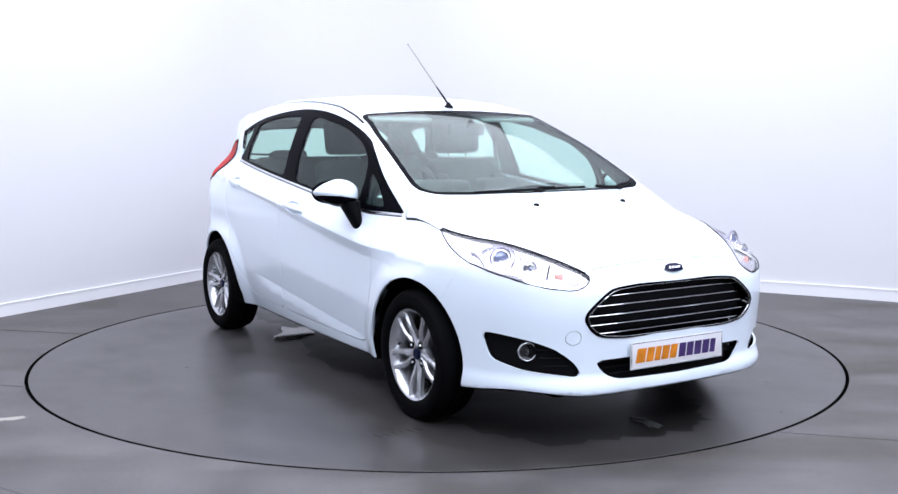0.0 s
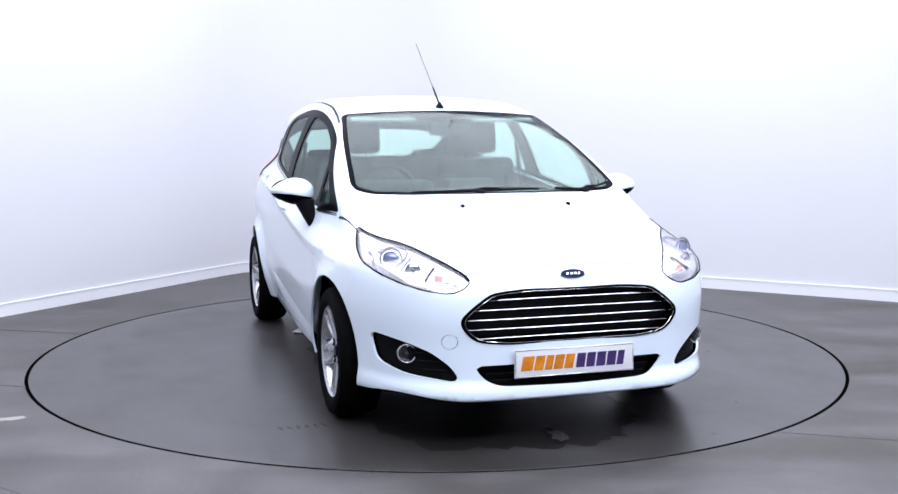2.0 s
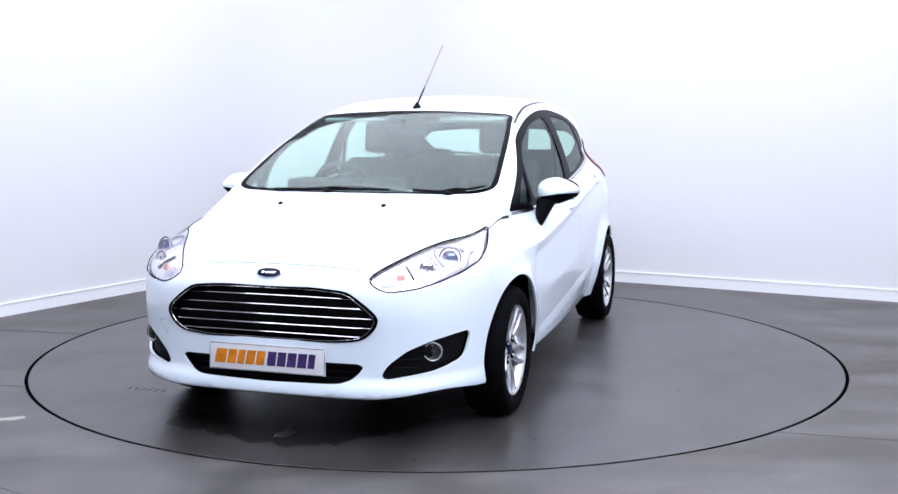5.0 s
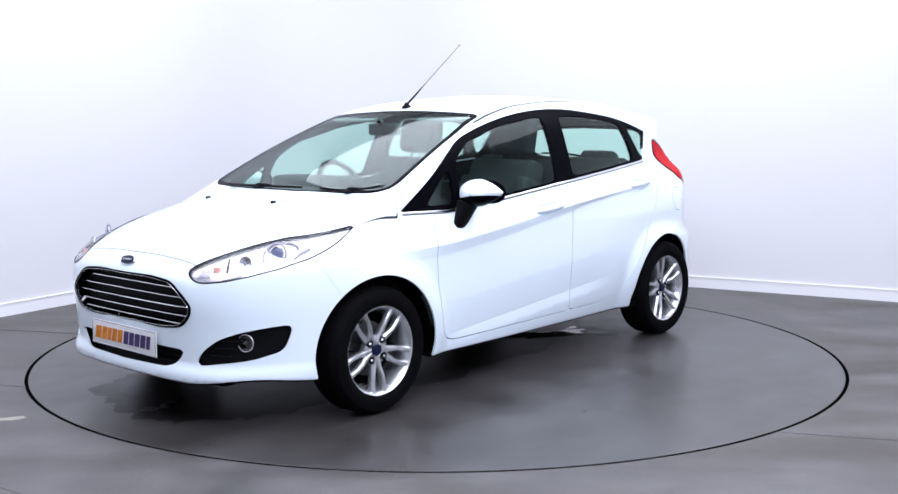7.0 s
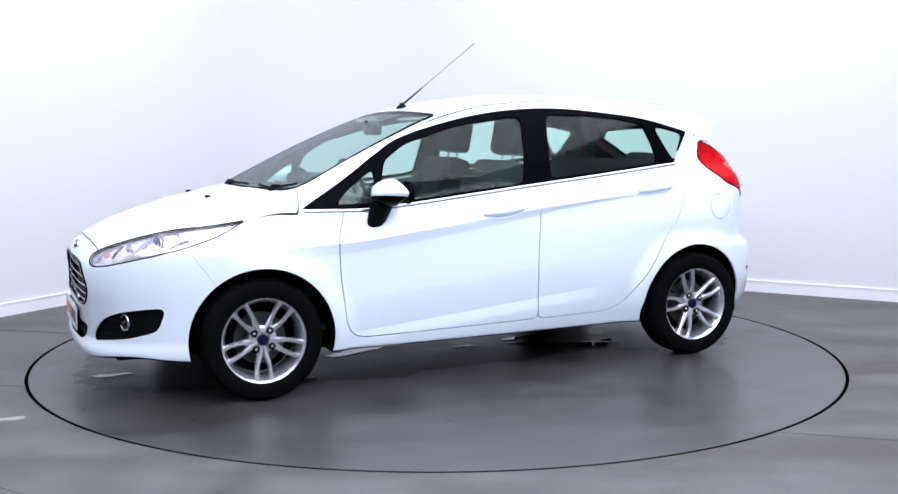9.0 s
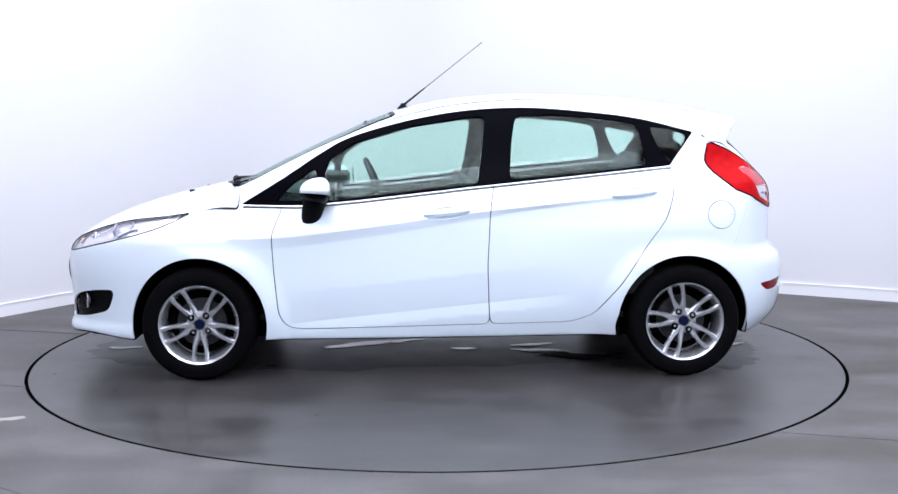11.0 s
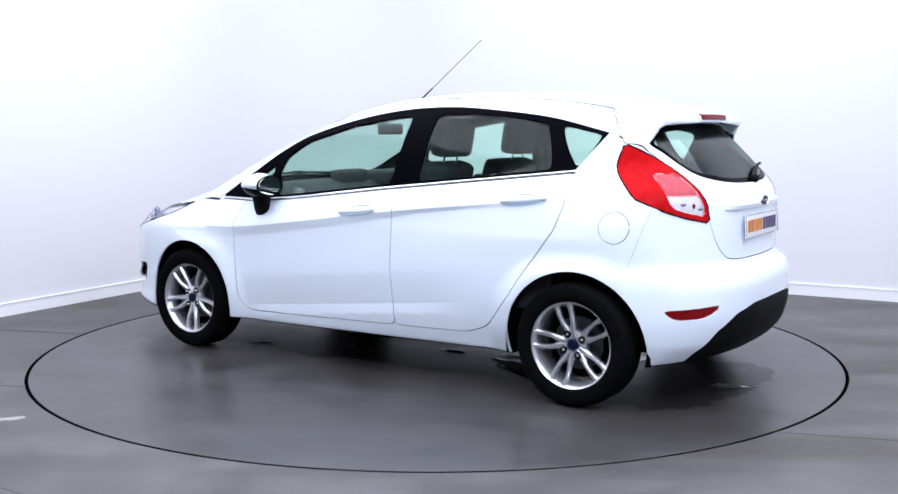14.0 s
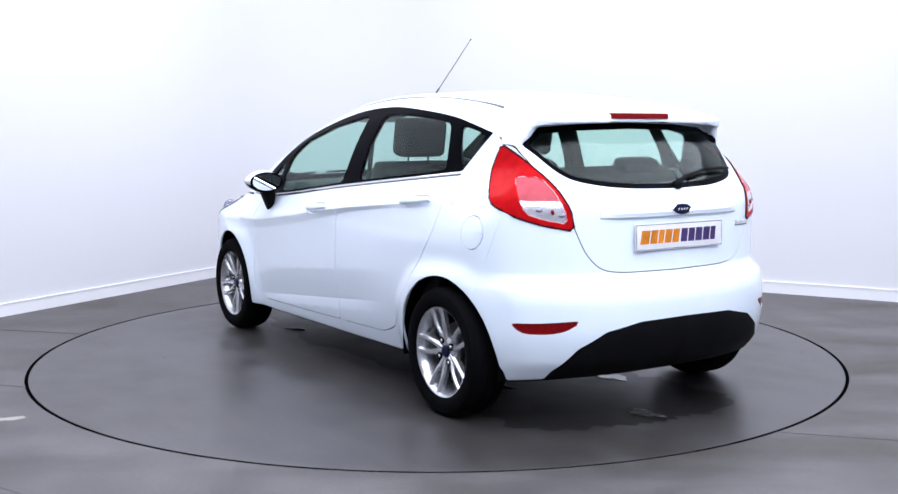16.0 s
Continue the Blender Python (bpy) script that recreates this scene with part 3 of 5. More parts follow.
REAR_GLASS = curved([(-0.1, 1.020), (0.10, 1.022), (0.24, 1.027), (0.36, 1.039), (0.465, 1.062), (0.520, 1.100), (0.562, 1.165), (0.594, 1.218)]) + [(0.500, 1.285), (0.3, 1.30), (-0.1, 1.31)]
TAILGATE = [(-0.1, 0.670), (0.30, 0.675), (0.385, 0.686), (0.43, 0.715), (0.474, 0.77), (0.512, 0.859), (0.536, 0.938), (0.566, 1.019), (0.590, 1.099), (0.61, 1.212), (0.61, 1.32), (-0.1, 1.32)]
SPOILER = [(-1.300, 1.50), (-1.303, 1.39), (-1.398, 1.212), (-1.9, 1.20), (-1.9, 1.5)]
HEADLAMP = [(-1.090, 0.684), (-1.073, 0.656), (-1.033, 0.641), (-0.929, 0.652), (-0.827, 0.673), (-0.698, 0.702), (-0.579, 0.735), (-0.493, 0.773), (-0.441, 0.812),
            (-0.400, 0.853), (-0.470, 0.838), (-0.585, 0.822), (-0.692, 0.810), (-0.781, 0.793), (-0.865, 0.772), (-0.970, 0.741), (-1.059, 0.708)]
TAIL_LAMP = [(-0.552, 1.214), (-0.628, 1.172), (-0.702, 1.119), (-0.765, 1.072), (-0.828, 1.012), (-0.874, 0.945), (-0.890, 0.857), (-0.767, 0.880), (-0.655, 0.912), (-0.565, 0.952),
             (-0.530, 0.970), (-0.514, 1.035), (-0.511, 1.100), (-0.530, 1.154)]
TAIL_INNER = [(-0.632, 1.066), (-0.650, 1.078), (-0.738, 1.076), (-0.808, 1.012), (-0.848, 0.948), (-0.862, 0.886), (-0.767, 0.904), (-0.684, 0.930)]
TAIL_CLEAR = [(-0.60, 0.985), (-0.83, 0.978), (-0.90, 0.90), (-0.90, 0.80), (-0.60, 0.80)]
FOG = [(-1.066, 0.290), (-1.037, 0.349), (-0.96, 0.408), (-0.863, 0.44), (-0.747, 0.457), (-0.650, 0.463), (-0.667, 0.404), (-0.692, 0.350), (-0.82, 0.318)]
REFLECTOR = [(-0.626, 0.479), (-0.756, 0.482), (-0.938, 0.494), (-0.873, 0.448), (-0.803, 0.435), (-0.685, 0.434)]
GRILLE = [(-0.1, 0.653), (0.22, 0.648), (0.348, 0.637), (0.43, 0.578), (0.472, 0.536), (0.447, 0.488), (0.40, 0.453), (0.29, 0.442), (-0.1, 0.437)]
INTAKE = [(-0.1, 0.358), (0.420, 0.353), (0.370, 0.292), (0.310, 0.270), (-0.1, 0.263)]
BONNET = [(1.944, -0.1), (1.944, 0.0), (1.939, 0.22), (1.932, 0.44), (1.852, 0.490), (1.757, 0.543), (1.593, 0.624), (1.499, 0.680), (1.363, 0.721), (1.292, 0.729), (1.154, 0.748), (1.045, 0.757), (1.035, 0.70), (0.98, 0.6), (1.0, 0.3), (1.1, -0.1)]
BUMPER_FRONT = [(2.3, 0.1), (1.15, 0.1), (1.46, 0.56), (1.585, 0.74), (1.75, 0.78), (2.3, 0.78)]
BUMPER_REAR = [(-2.2, 0.1), (-1.2, 0.1), (-1.46, 0.56), (-1.53, 0.75), (-1.60, 0.95), (-1.75, 0.92), (-2.2, 0.85)]
VALANCE = [(-0.1, 0.480), (0.26, 0.474), (0.424, 0.441), (0.536, 0.373), (0.61, 0.275), (0.64, 0.1), (-0.1, 0.1)]
HANDLE_FRONT, HANDLE_REAR = (-0.015, 0.855, 0.10), (-0.975, 0.946, 0.09)
ROOF = [(0.40, -0.1), (0.40, 0.60), (0.20, 0.574), (0.0, 0.556), (-0.7, 0.540), (-1.30, 0.545), (-1.40, 0.545), (-1.40, -0.1)]


def circle(cx, cz, r, n=48):
    return [(cx + r * math.cos(2 * math.pi * i / n), cz + r * math.sin(2 * math.pi * i / n)) for i in range(n)]


def cut_skin():
    s = Skin()
    left, right = (lambda p: p[:, 1] > 0.3), (lambda p: p[:, 1] < -0.3)
    flank = lambda p: np.abs(p[:, 1]) > 0.35
    ahead, behind = (lambda p: p[:, 0] > 1.2), (lambda p: p[:, 0] < -1.2)
    doors = lambda p: (np.abs(p[:, 1]) > 0.6) & (p[:, 0] < 1.0) & (p[:, 0] > -1.15) & (p[:, 2] < 1.0)
    s.crease(lambda p: p[:, 2] - belt(p[:, 0]) - band_top(p[:, 0]), doors)
    s.crease(lambda p: p[:, 2] - belt(p[:, 0]) - band_foot(p[:, 0]), doors)
    s.crease(lambda p: p[:, 2] - (0.370 - 0.099 * p[:, 0]), lambda p: doors(p) & (p[:, 0] < 0.86) & (p[:, 0] > -0.8))
    for cx in (WHEEL_X, -WHEEL_X):
        s.cut(side_view, circle(cx, WHEEL_Z, ARCH, 96), "gone", lambda p: np.abs(p[:, 1]) > 0.42)
    s.cut(top_view, rounded(SCREEN_EDGE), "screen_border", lambda p: p[:, 2] > 0.9)
    s.cut(top_view, rounded(SCREEN_EDGE), "windscreen", lambda p: p[:, 2] > 0.9, ("screen_border",), shift=-0.026)
    s.cut(side_view, DLO, "window_surround", flank)
    for outline, name in ((GLASS_FRONT, "glass_front"), (GLASS_REAR, "glass_rear"), (GLASS_QUARTER, "glass_quarter"), (GLASS_SAIL, "glass_sail")):
        s.cut(side_view, rounded(outline), name, flank, ("window_surround",))
    s.cut(front_slant, rounded(HEADLAMP, 1), "headlamp", lambda p: (p[:, 0] > 1.2) & (np.abs(p[:, 1]) > 0.4), gap=0.0016)
    s.cut(rear_slant, rounded(TAIL_LAMP, 1), "tail_lamp", behind, gap=0.0025)
    s.cut(rear_slant, rounded(TAIL_INNER), "tail_inner", behind, ("tail_lamp",))
    s.cut(rear_slant, TAIL_CLEAR, "tail_clear", behind, ("tail_inner",))
    s.cut(end_view, REAR_GLASS, "rear_border", lambda p: p[:, 0] < -1.47)
    s.cut(end_view, REAR_GLASS, "rear_glass", lambda p: p[:, 0] < -1.47, ("rear_border",), shift=-0.022)
    s.cut(end_view, rounded(TAILGATE), "tailgate", lambda p: p[:, 0] < -1.36, gap=0.0022, also=(side_view, SPOILER, lambda p: p[:, 0] < -1.2))
    s.cut(end_view, rounded(GRILLE), "grille", ahead)
    s.cut(end_view, rounded(INTAKE), "intake", ahead)
    s.cut(front_slant, rounded(FOG), "fog", lambda p: (p[:, 0] > 1.3) & (np.abs(p[:, 1]) > 0.4))
    s.cut(rear_slant, rounded(REFLECTOR), "reflector", behind)
    s.cut(lambda p: np.stack([p[:, 0], p[:, 2] - sill_height(p[:, 0], np.abs(p[:, 1]))], 1), [(-3, -1), (3, -1), (3, 0.008), (-3, 0.008)], "underbody", lambda p: p[:, 2] < 0.4)
    s.cut(end_view, VALANCE, "valance", lambda p: p[:, 0] < -1.5)
    s.cut(top_view, BONNET, "bonnet", lambda p: (p[:, 0] > 0.8) & (p[:, 2] > 0.66), gap=0.0026)
    s.cut(whole_end_view, circle(-0.510, 0.452, 0.030), "tow_cover", ahead, gap=0.0012)
    s.cut(side_view, BUMPER_FRONT, "front_bumper", ahead, gap=0.0006)
    s.cut(side_view, BUMPER_REAR, "rear_bumper", behind, gap=0.0006)
    s.cut(side_view, rounded(DOOR_FRONT), "front_door", flank, gap=0.0025)
    s.cut(side_view, rounded(DOOR_REAR), "rear_door", flank, gap=0.0025)
    for (x, z, slope), name in ((HANDLE_FRONT, "front_door"), (HANDLE_REAR, "rear_door")):
        oval = [(x + 0.116 * math.cos(a), z - slope * 0.116 * math.cos(a) + 0.031 * math.sin(a)) for a in [2 * math.pi * i / 40 for i in range(40)]]
        s.cut(side_view, oval, name + "_cup", flank, (name,))
    s.cut(side_view, circle(-1.432, 0.839, 0.072), "fuel_flap", left, gap=0.0018)
    s.cut(top_view, ROOF, "roof", lambda p: p[:, 2] > 1.3, gap=0.006)
    s.finish()
    return s


skin = cut_skin()
car = tagged(new("hatchback_car"), "white five-door hatchback car with silver alloy wheels", "car")


def build_skin():
    y_of = lambda f: sum(skin.pa[v][1] for v in f) / len(f)
    n_of = lambda f: sum(skin.normal[v][2] for v in f) / len(f)
    z_of = lambda f: sum(skin.pa[v][2] for v in f) / len(f)
    low = lambda f: False
    whole = lambda name: (lambda l, f: l == name and not low(f))
    on = lambda name, sign: (lambda l, f: l == name and y_of(f) * sign > 0)
    P = skin.panel
    P("body_shell", whole("paint"), PAINT, car, UNDER)
    P("underbody", lambda l, f: l == "underbody", UNDER, car, label="dark coated underbody")
    P("roof_panel", whole("roof"), PAINT, car, LINING)
    P("bonnet", whole("bonnet"), PAINT, car, UNDER)
    bumper = P("front_bumper", whole("front_bumper"), PAINT, car, UNDER)
    P("tow_eye_cover", whole("tow_cover"), PAINT, bumper)
    rear = P("rear_bumper", whole("rear_bumper"), PAINT, car, UNDER)
    P("valance", whole("valance"), PLASTIC, rear, label="black grained plastic rear valance")
    tailgate = P("tailgate", whole("tailgate"), PAINT, car, DASH)
    P("rear_window", whole("rear_glass"), GLASS, tailgate, thick=0.004, label="green-tinted rear window glass")
    P("window_border", whole("rear_border"), BLACK, tailgate, label="black rear window border")
    P("panel_seal", lambda l, f: l == "seam" and not low(f), SEAM, car, thick=0.004, sink=0.007, label="black rubber seals in the panel gaps")
    screen = P("windscreen", whole("windscreen"), SCREEN, car, thick=0.005, label="lightly tinted windscreen")
    P("screen_border", whole("screen_border"), BLACK, screen, sink=0.001, label="black windscreen border")
    P("fuel_flap", whole("fuel_flap"), PAINT, car)
    for s in (1, -1):
        front = P("front_door", on("front_door", s), PAINT, car, DASH, 0.04)
        back = P("rear_door", on("rear_door", s), PAINT, car, DASH, 0.04)
        P("handle_cup", on("front_door_cup", s), PAINT, front, DASH, 0.004, 0.010, "hollow behind the handle")
        P("handle_cup", on("rear_door_cup", s), PAINT, back, DASH, 0.004, 0.010, "hollow behind the handle")
        frame_ = P("window_surround", on("window_surround", s), BLACK, car, DASH, 0.02, label="gloss black window surround and pillars")
        P("sail_window", on("glass_sail", s), GLASS, frame_, thick=0.004, sink=0.003)
        P("door_window", on("glass_front", s), GLASS, front, thick=0.004, sink=0.004, label="green-tinted door window")
        P("door_window", on("glass_rear", s), GLASS, back, thick=0.004, sink=0.004, label="green-tinted door window")
        P("quarter_window", on("glass_quarter", s), GLASS, frame_, thick=0.004, sink=0.003)
        lamp = P("headlamp", on("headlamp", s), CLEAR, car, thick=0.003, label="clear headlamp with bright reflectors")
        P("lamp_housing", on("headlamp", s), LAMP_BOWL, lamp, UNDER, thick=0.004, sink=0.011, label="bright reflector housing")
        tail_lamp = P("tail_lamp", on("tail_lamp", s), LAMP_RED, car, UNDER, thick=0.02, sink=-0.004, label="tall red tail lamp")
        P("lamp_window", on("tail_inner", s), LAMP_PINK, tail_lamp, UNDER, thick=0.02, sink=-0.001, label="pale red lamp window")
        P("reversing_lamp", on("tail_clear", s), LAMP_BOWL, tail_lamp, UNDER, thick=0.02, sink=-0.001, label="clear reversing lamp window")
        P("rear_reflector", on("reflector", s), REFLEX, rear, UNDER, thick=0.01, sink=0.004, label="dark red reflector")
        P("fog_recess", on("fog", s), PLASTIC, bumper, UNDER, thick=0.01, sink=0.022, label="black plastic fog lamp recess")
    P("grille_back", whole("grille"), PLASTIC, bumper, UNDER, thick=0.01, sink=0.05, label="black grille mesh")
    P("intake_back", whole("intake"), PLASTIC, bumper, UNDER, thick=0.01, sink=0.05, label="black lower intake")
    return bumper, tailgate, rear


front_bumper, tailgate, rear_bumper = build_skin()

# ======== wheels ========
def build_wheel():
    """The wheel stands in the plane y = 0 with its outer face towards +y."""
    R, r = 0.290, 0.203
    tyre = lathe([(r - 0.004, 0.080), (r + 0.004, 0.090), (r + 0.022, 0.098), (r + 0.045, 0.100), (r + 0.066, 0.095), (R - 0.010, 0.082), (R - 0.003, 0.070), (R, 0.050),
                  (R, 0.032), (R - 0.006, 0.030), (R - 0.006, 0.024), (R, 0.022), (R, 0.0), (R, -0.022), (R - 0.006, -0.024), (R - 0.006, -0.030), (R, -0.032),
                  (R, -0.055), (R - 0.012, -0.084), (R - 0.04, -0.098), (r + 0.02, -0.096), (r - 0.004, -0.085)], 96)
    barrel = lathe([(r - 0.004, -0.09), (r - 0.018, -0.075), (r - 0.030, 0.0), (r - 0.024, 0.050), (r - 0.012, 0.074), (r - 0.006, 0.083), (r, 0.087), (r + 0.001, 0.083), (r - 0.002, 0.070)], 96)
    # five pairs of spokes run from the hub to the rim
    spokes = []
    for k in range(5):
        a = radians(-90 + 72 * k)
        for sgn in (-1, 1):
            pts = [(0.030, 0.056, 0.008, 0.015), (0.065, 0.059, 0.013, 0.0165), (0.088, 0.063, 0.0195, 0.0148), (0.106, 0.067, 0.0255, 0.0118), (0.130, 0.071, 0.0300, 0.0108),
                   (0.160, 0.074, 0.0330, 0.0110), (0.182, 0.077, 0.0335, 0.0135), (0.198, 0.080, 0.0330, 0.0190)]
            bm = bmesh.new()
            rings = []
            for rad, h, off, wid in pts:
                ring = []
                for du, dh in ((-wid, -0.020), (-wid, -0.001), (-wid * 0.45, 0.008), (wid * 0.45, 0.008), (wid, -0.001), (wid, -0.020)):
                    u, v = rad, sgn * off + du
                    ring.append(bm.verts.new((u * math.cos(a) - v * math.sin(a), h + dh - 0.006, u * math.sin(a) + v * math.cos(a))))
                rings.append(ring)
            for p, q in zip(rings, rings[1:]):
                for j in range(6):
                    bm.faces.new((p[j], p[(j + 1) % 6], q[(j + 1) % 6], q[j]))
            bm.faces.new(rings[0])
            bm.faces.new(rings[-1])
            spokes.append(bm)
    hub = lathe([(0.0, 0.052), (0.030, 0.052), (0.034, 0.056), (0.058, 0.056), (0.066, 0.052), (0.070, 0.042), (0.070, 0.02), (0.0, 0.02)], 40)
    wheel = bm_object("wheel", joined(barrel, hub), SATIN, car, sharp=32)
    tagged(wheel, "silver alloy wheel with five paired spokes")
    for bm in spokes:
        part("spoke", bm, SATIN, wheel, sharp=32)
    part("tyre", tyre, RUBBER, wheel, "black road tyre", sharp=35)
    part("hub_cap", lathe([(0.0, 0.066), (0.022, 0.066), (0.026, 0.062), (0.027, 0.05), (0.0, 0.05)], 32), BADGE, wheel, "dark blue hub cap")
    for k in range(4):
        a = radians(38 + 90 * k)
        bolt = lathe([(0.0, 0.066), (0.006, 0.066), (0.0085, 0.063), (0.0085, 0.050), (0.0, 0.050)], 6)
        bmesh.ops.translate(bolt, vec=(0.054 * math.cos(a), 0, 0.054 * math.sin(a)), verts=bolt.verts)
        part("wheel_bolt", bolt, SATIN, wheel, smooth=False)
        # raised black ring stands in for the shade of a bolt recess
        seat = lathe([(0.0085, 0.0630), (0.0165, 0.0630), (0.0165, 0.054), (0.0085, 0.054), (0.0085, 0.0630)], 16)
        bmesh.ops.translate(seat, vec=(0.054 * math.cos(a), 0, 0.054 * math.sin(a)), verts=seat.verts)
        part("bolt_recess", seat, UNDER, wheel)
    part("brake_disc", lathe([(0.0, -0.005), (0.125, -0.005), (0.125, -0.022), (0.0, -0.022)], 48), STEEL, wheel, "dull steel brake disc")
    part("brake_drum", lathe([(0.0, -0.035), (0.168, -0.035), (0.168, -0.06), (0.0, -0.06)], 48), UNDER, wheel)
    valve = tube([(0.165, 0.05, 0.02), (0.15, 0.07, 0.018)], 0.004)
    part("valve", valve, RUBBER, wheel)
    return wheel


def place_wheels():
    first = build_wheel()
    spots = [(WHEEL_X, 1), (-WHEEL_X, 1), (WHEEL_X, -1), (-WHEEL_X, -1)]
    for i, (x, s) in enumerate(spots):
        m = pose(x, s * 0.752, 0.290, 0, 0 if x > 0 else -21, 0 if s > 0 else 180)
        if i == 0:
            first.matrix_basis = m
            continue
        w = first.copy()
        scene.collection.objects.link(w)
        w.matrix_basis = m
        for o in first.children:
            c = o.copy()
            scene.collection.objects.link(c)
            c.parent = w
    # dark liners inside the arches
    for x, s in spots:
        bm = bmesh.new()
        n = 28
        rings = []
        for i in range(n + 1):
            a = math.radians(-12) + math.radians(204) * i / n
            lip = 0.830 - 0.065 * max(0.0, math.cos(a) * (1 if x > 0 else -1)) ** 2
            rings.append([bm.verts.new((x + rr * math.cos(a), s * y, WHEEL_Z + rr * math.sin(a))) for rr, y in ((ARCH - 0.002, lip), (ARCH + 0.012, lip - 0.018), (ARCH + 0.012, 0.50), (0.05, 0.48))])
        for p, q in zip(rings, rings[1:]):
            for j in range(3):
                bm.faces.new((p[j], p[j + 1], q[j + 1], q[j]))
        part("wheel_arch_liner", bm, UNDER, car, "black wheel arch liner")


place_wheels()

# ======== details of the outside ========
def skin_point(origin, way):
    """Where a line from outside meets the body, and the outward normal there."""
    o, d = np.array(origin, float), np.array(way, float)
    d = d / np.linalg.norm(d)
    k = np.arange(0, 3.0, 0.004)
    f = body_form(*(o + k[:, None] * d).T)
    i = int(np.argmax(f < 0))
    a, b = k[max(i - 1, 0)], k[i]
    for _ in range(24):
        m = (a + b) / 2
        if body_form(*(o + m * d)[:, None])[0] < 0:
            b = m
        else:
            a = m
    p = o + b * d
    n = body_gradient(p[None])[0]
    return Vector(p), Vector(n / np.linalg.norm(n))


def on_side(x, z, s=1):
    return skin_point((x, s * 1.3, z), (0, -s, 0))


def on_front(y, z):
    return skin_point((2.6, y, z), (-1, 0, 0))


def on_back(y, z):
    return skin_point((-2.6, y, z), (1, 0, 0))


def on_top(x, y):
    return skin_point((x, y, 2.0), (0, 0, -1))


def loop_tube(points, radius, sides=8):
    bm = bmesh.new()
    pts = [Vector(p) for p in points]
    n = len(pts)
    rings = []
    for i, p in enumerate(pts):
        q = (pts[(i + 1) % n] - pts[i - 1]).normalized().to_track_quat("Z", "Y")
        rings.append([bm.verts.new(p + q @ Vector((radius * math.cos(2 * math.pi * k / sides), radius * math.sin(2 * math.pi * k / sides), 0))) for k in range(sides)])
    for i in range(n):
        a, b = rings[i], rings[(i + 1) % n]
        off = min(range(sides), key=lambda o: (a[0].co - b[o].co).length)
        for k in range(sides):
            bm.faces.new((a[k], a[(k + 1) % sides], b[(k + 1 + off) % sides], b[(k + off) % sides]))
    return bm


def facing(p, n, roll_up=Vector((0, 0, 1))):
    """A frame at p: its z along n, its y as upright as can be."""
    z = n.normalized()
    x = roll_up.cross(z).normalized()
    y = z.cross(x)
    m = Matrix((x, y, z)).transposed().to_4x4()
    m.translation = p
    return m


def ball(radii, at, segments=24, rings=16):
    bm = bmesh.new()
    bmesh.ops.create_uvsphere(bm, u_segments=segments, v_segments=rings, radius=1, matrix=Matrix.Translation(at) @ Matrix.Diagonal((*radii, 1)))
    return bm


def ring(r, wire, m, segments=40):
    bm = bmesh.new()
    loops = []
    for i in range(segments):
        a = 2 * math.pi * i / segments
        loops.append([bm.verts.new(((r + wire * math.cos(b)) * math.cos(a), (r + wire * math.cos(b)) * math.sin(a), wire * math.sin(b))) for b in [math.pi * k / 4 for k in range(8)]])
    for i in range(segments):
        for k in range(8):
            bm.faces.new((loops[i][k], loops[i][(k + 1) % 8], loops[(i + 1) % segments][(k + 1) % 8], loops[(i + 1) % segments][k]))
    bmesh.ops.transform(bm, matrix=m, verts=bm.verts)
    return bm


def dome(r, h, m, segments=36):
    bm = lathe([(0.0, h), (r * 0.4, h * 0.88), (r * 0.75, h * 0.55), (r, 0.0), (r, -0.006), (0.0, -0.006)], segments, "z")
    bmesh.ops.transform(bm, matrix=m, verts=bm.verts)
    return bm


def grille_half_width(z):
    edge = [(0.653, 0.33), (0.637, 0.348), (0.578, 0.43), (0.536, 0.472), (0.488, 0.447), (0.453, 0.40), (0.442, 0.29)]
    zs, ys = zip(*reversed(edge))
    return float(np.interp(z, zs, ys))


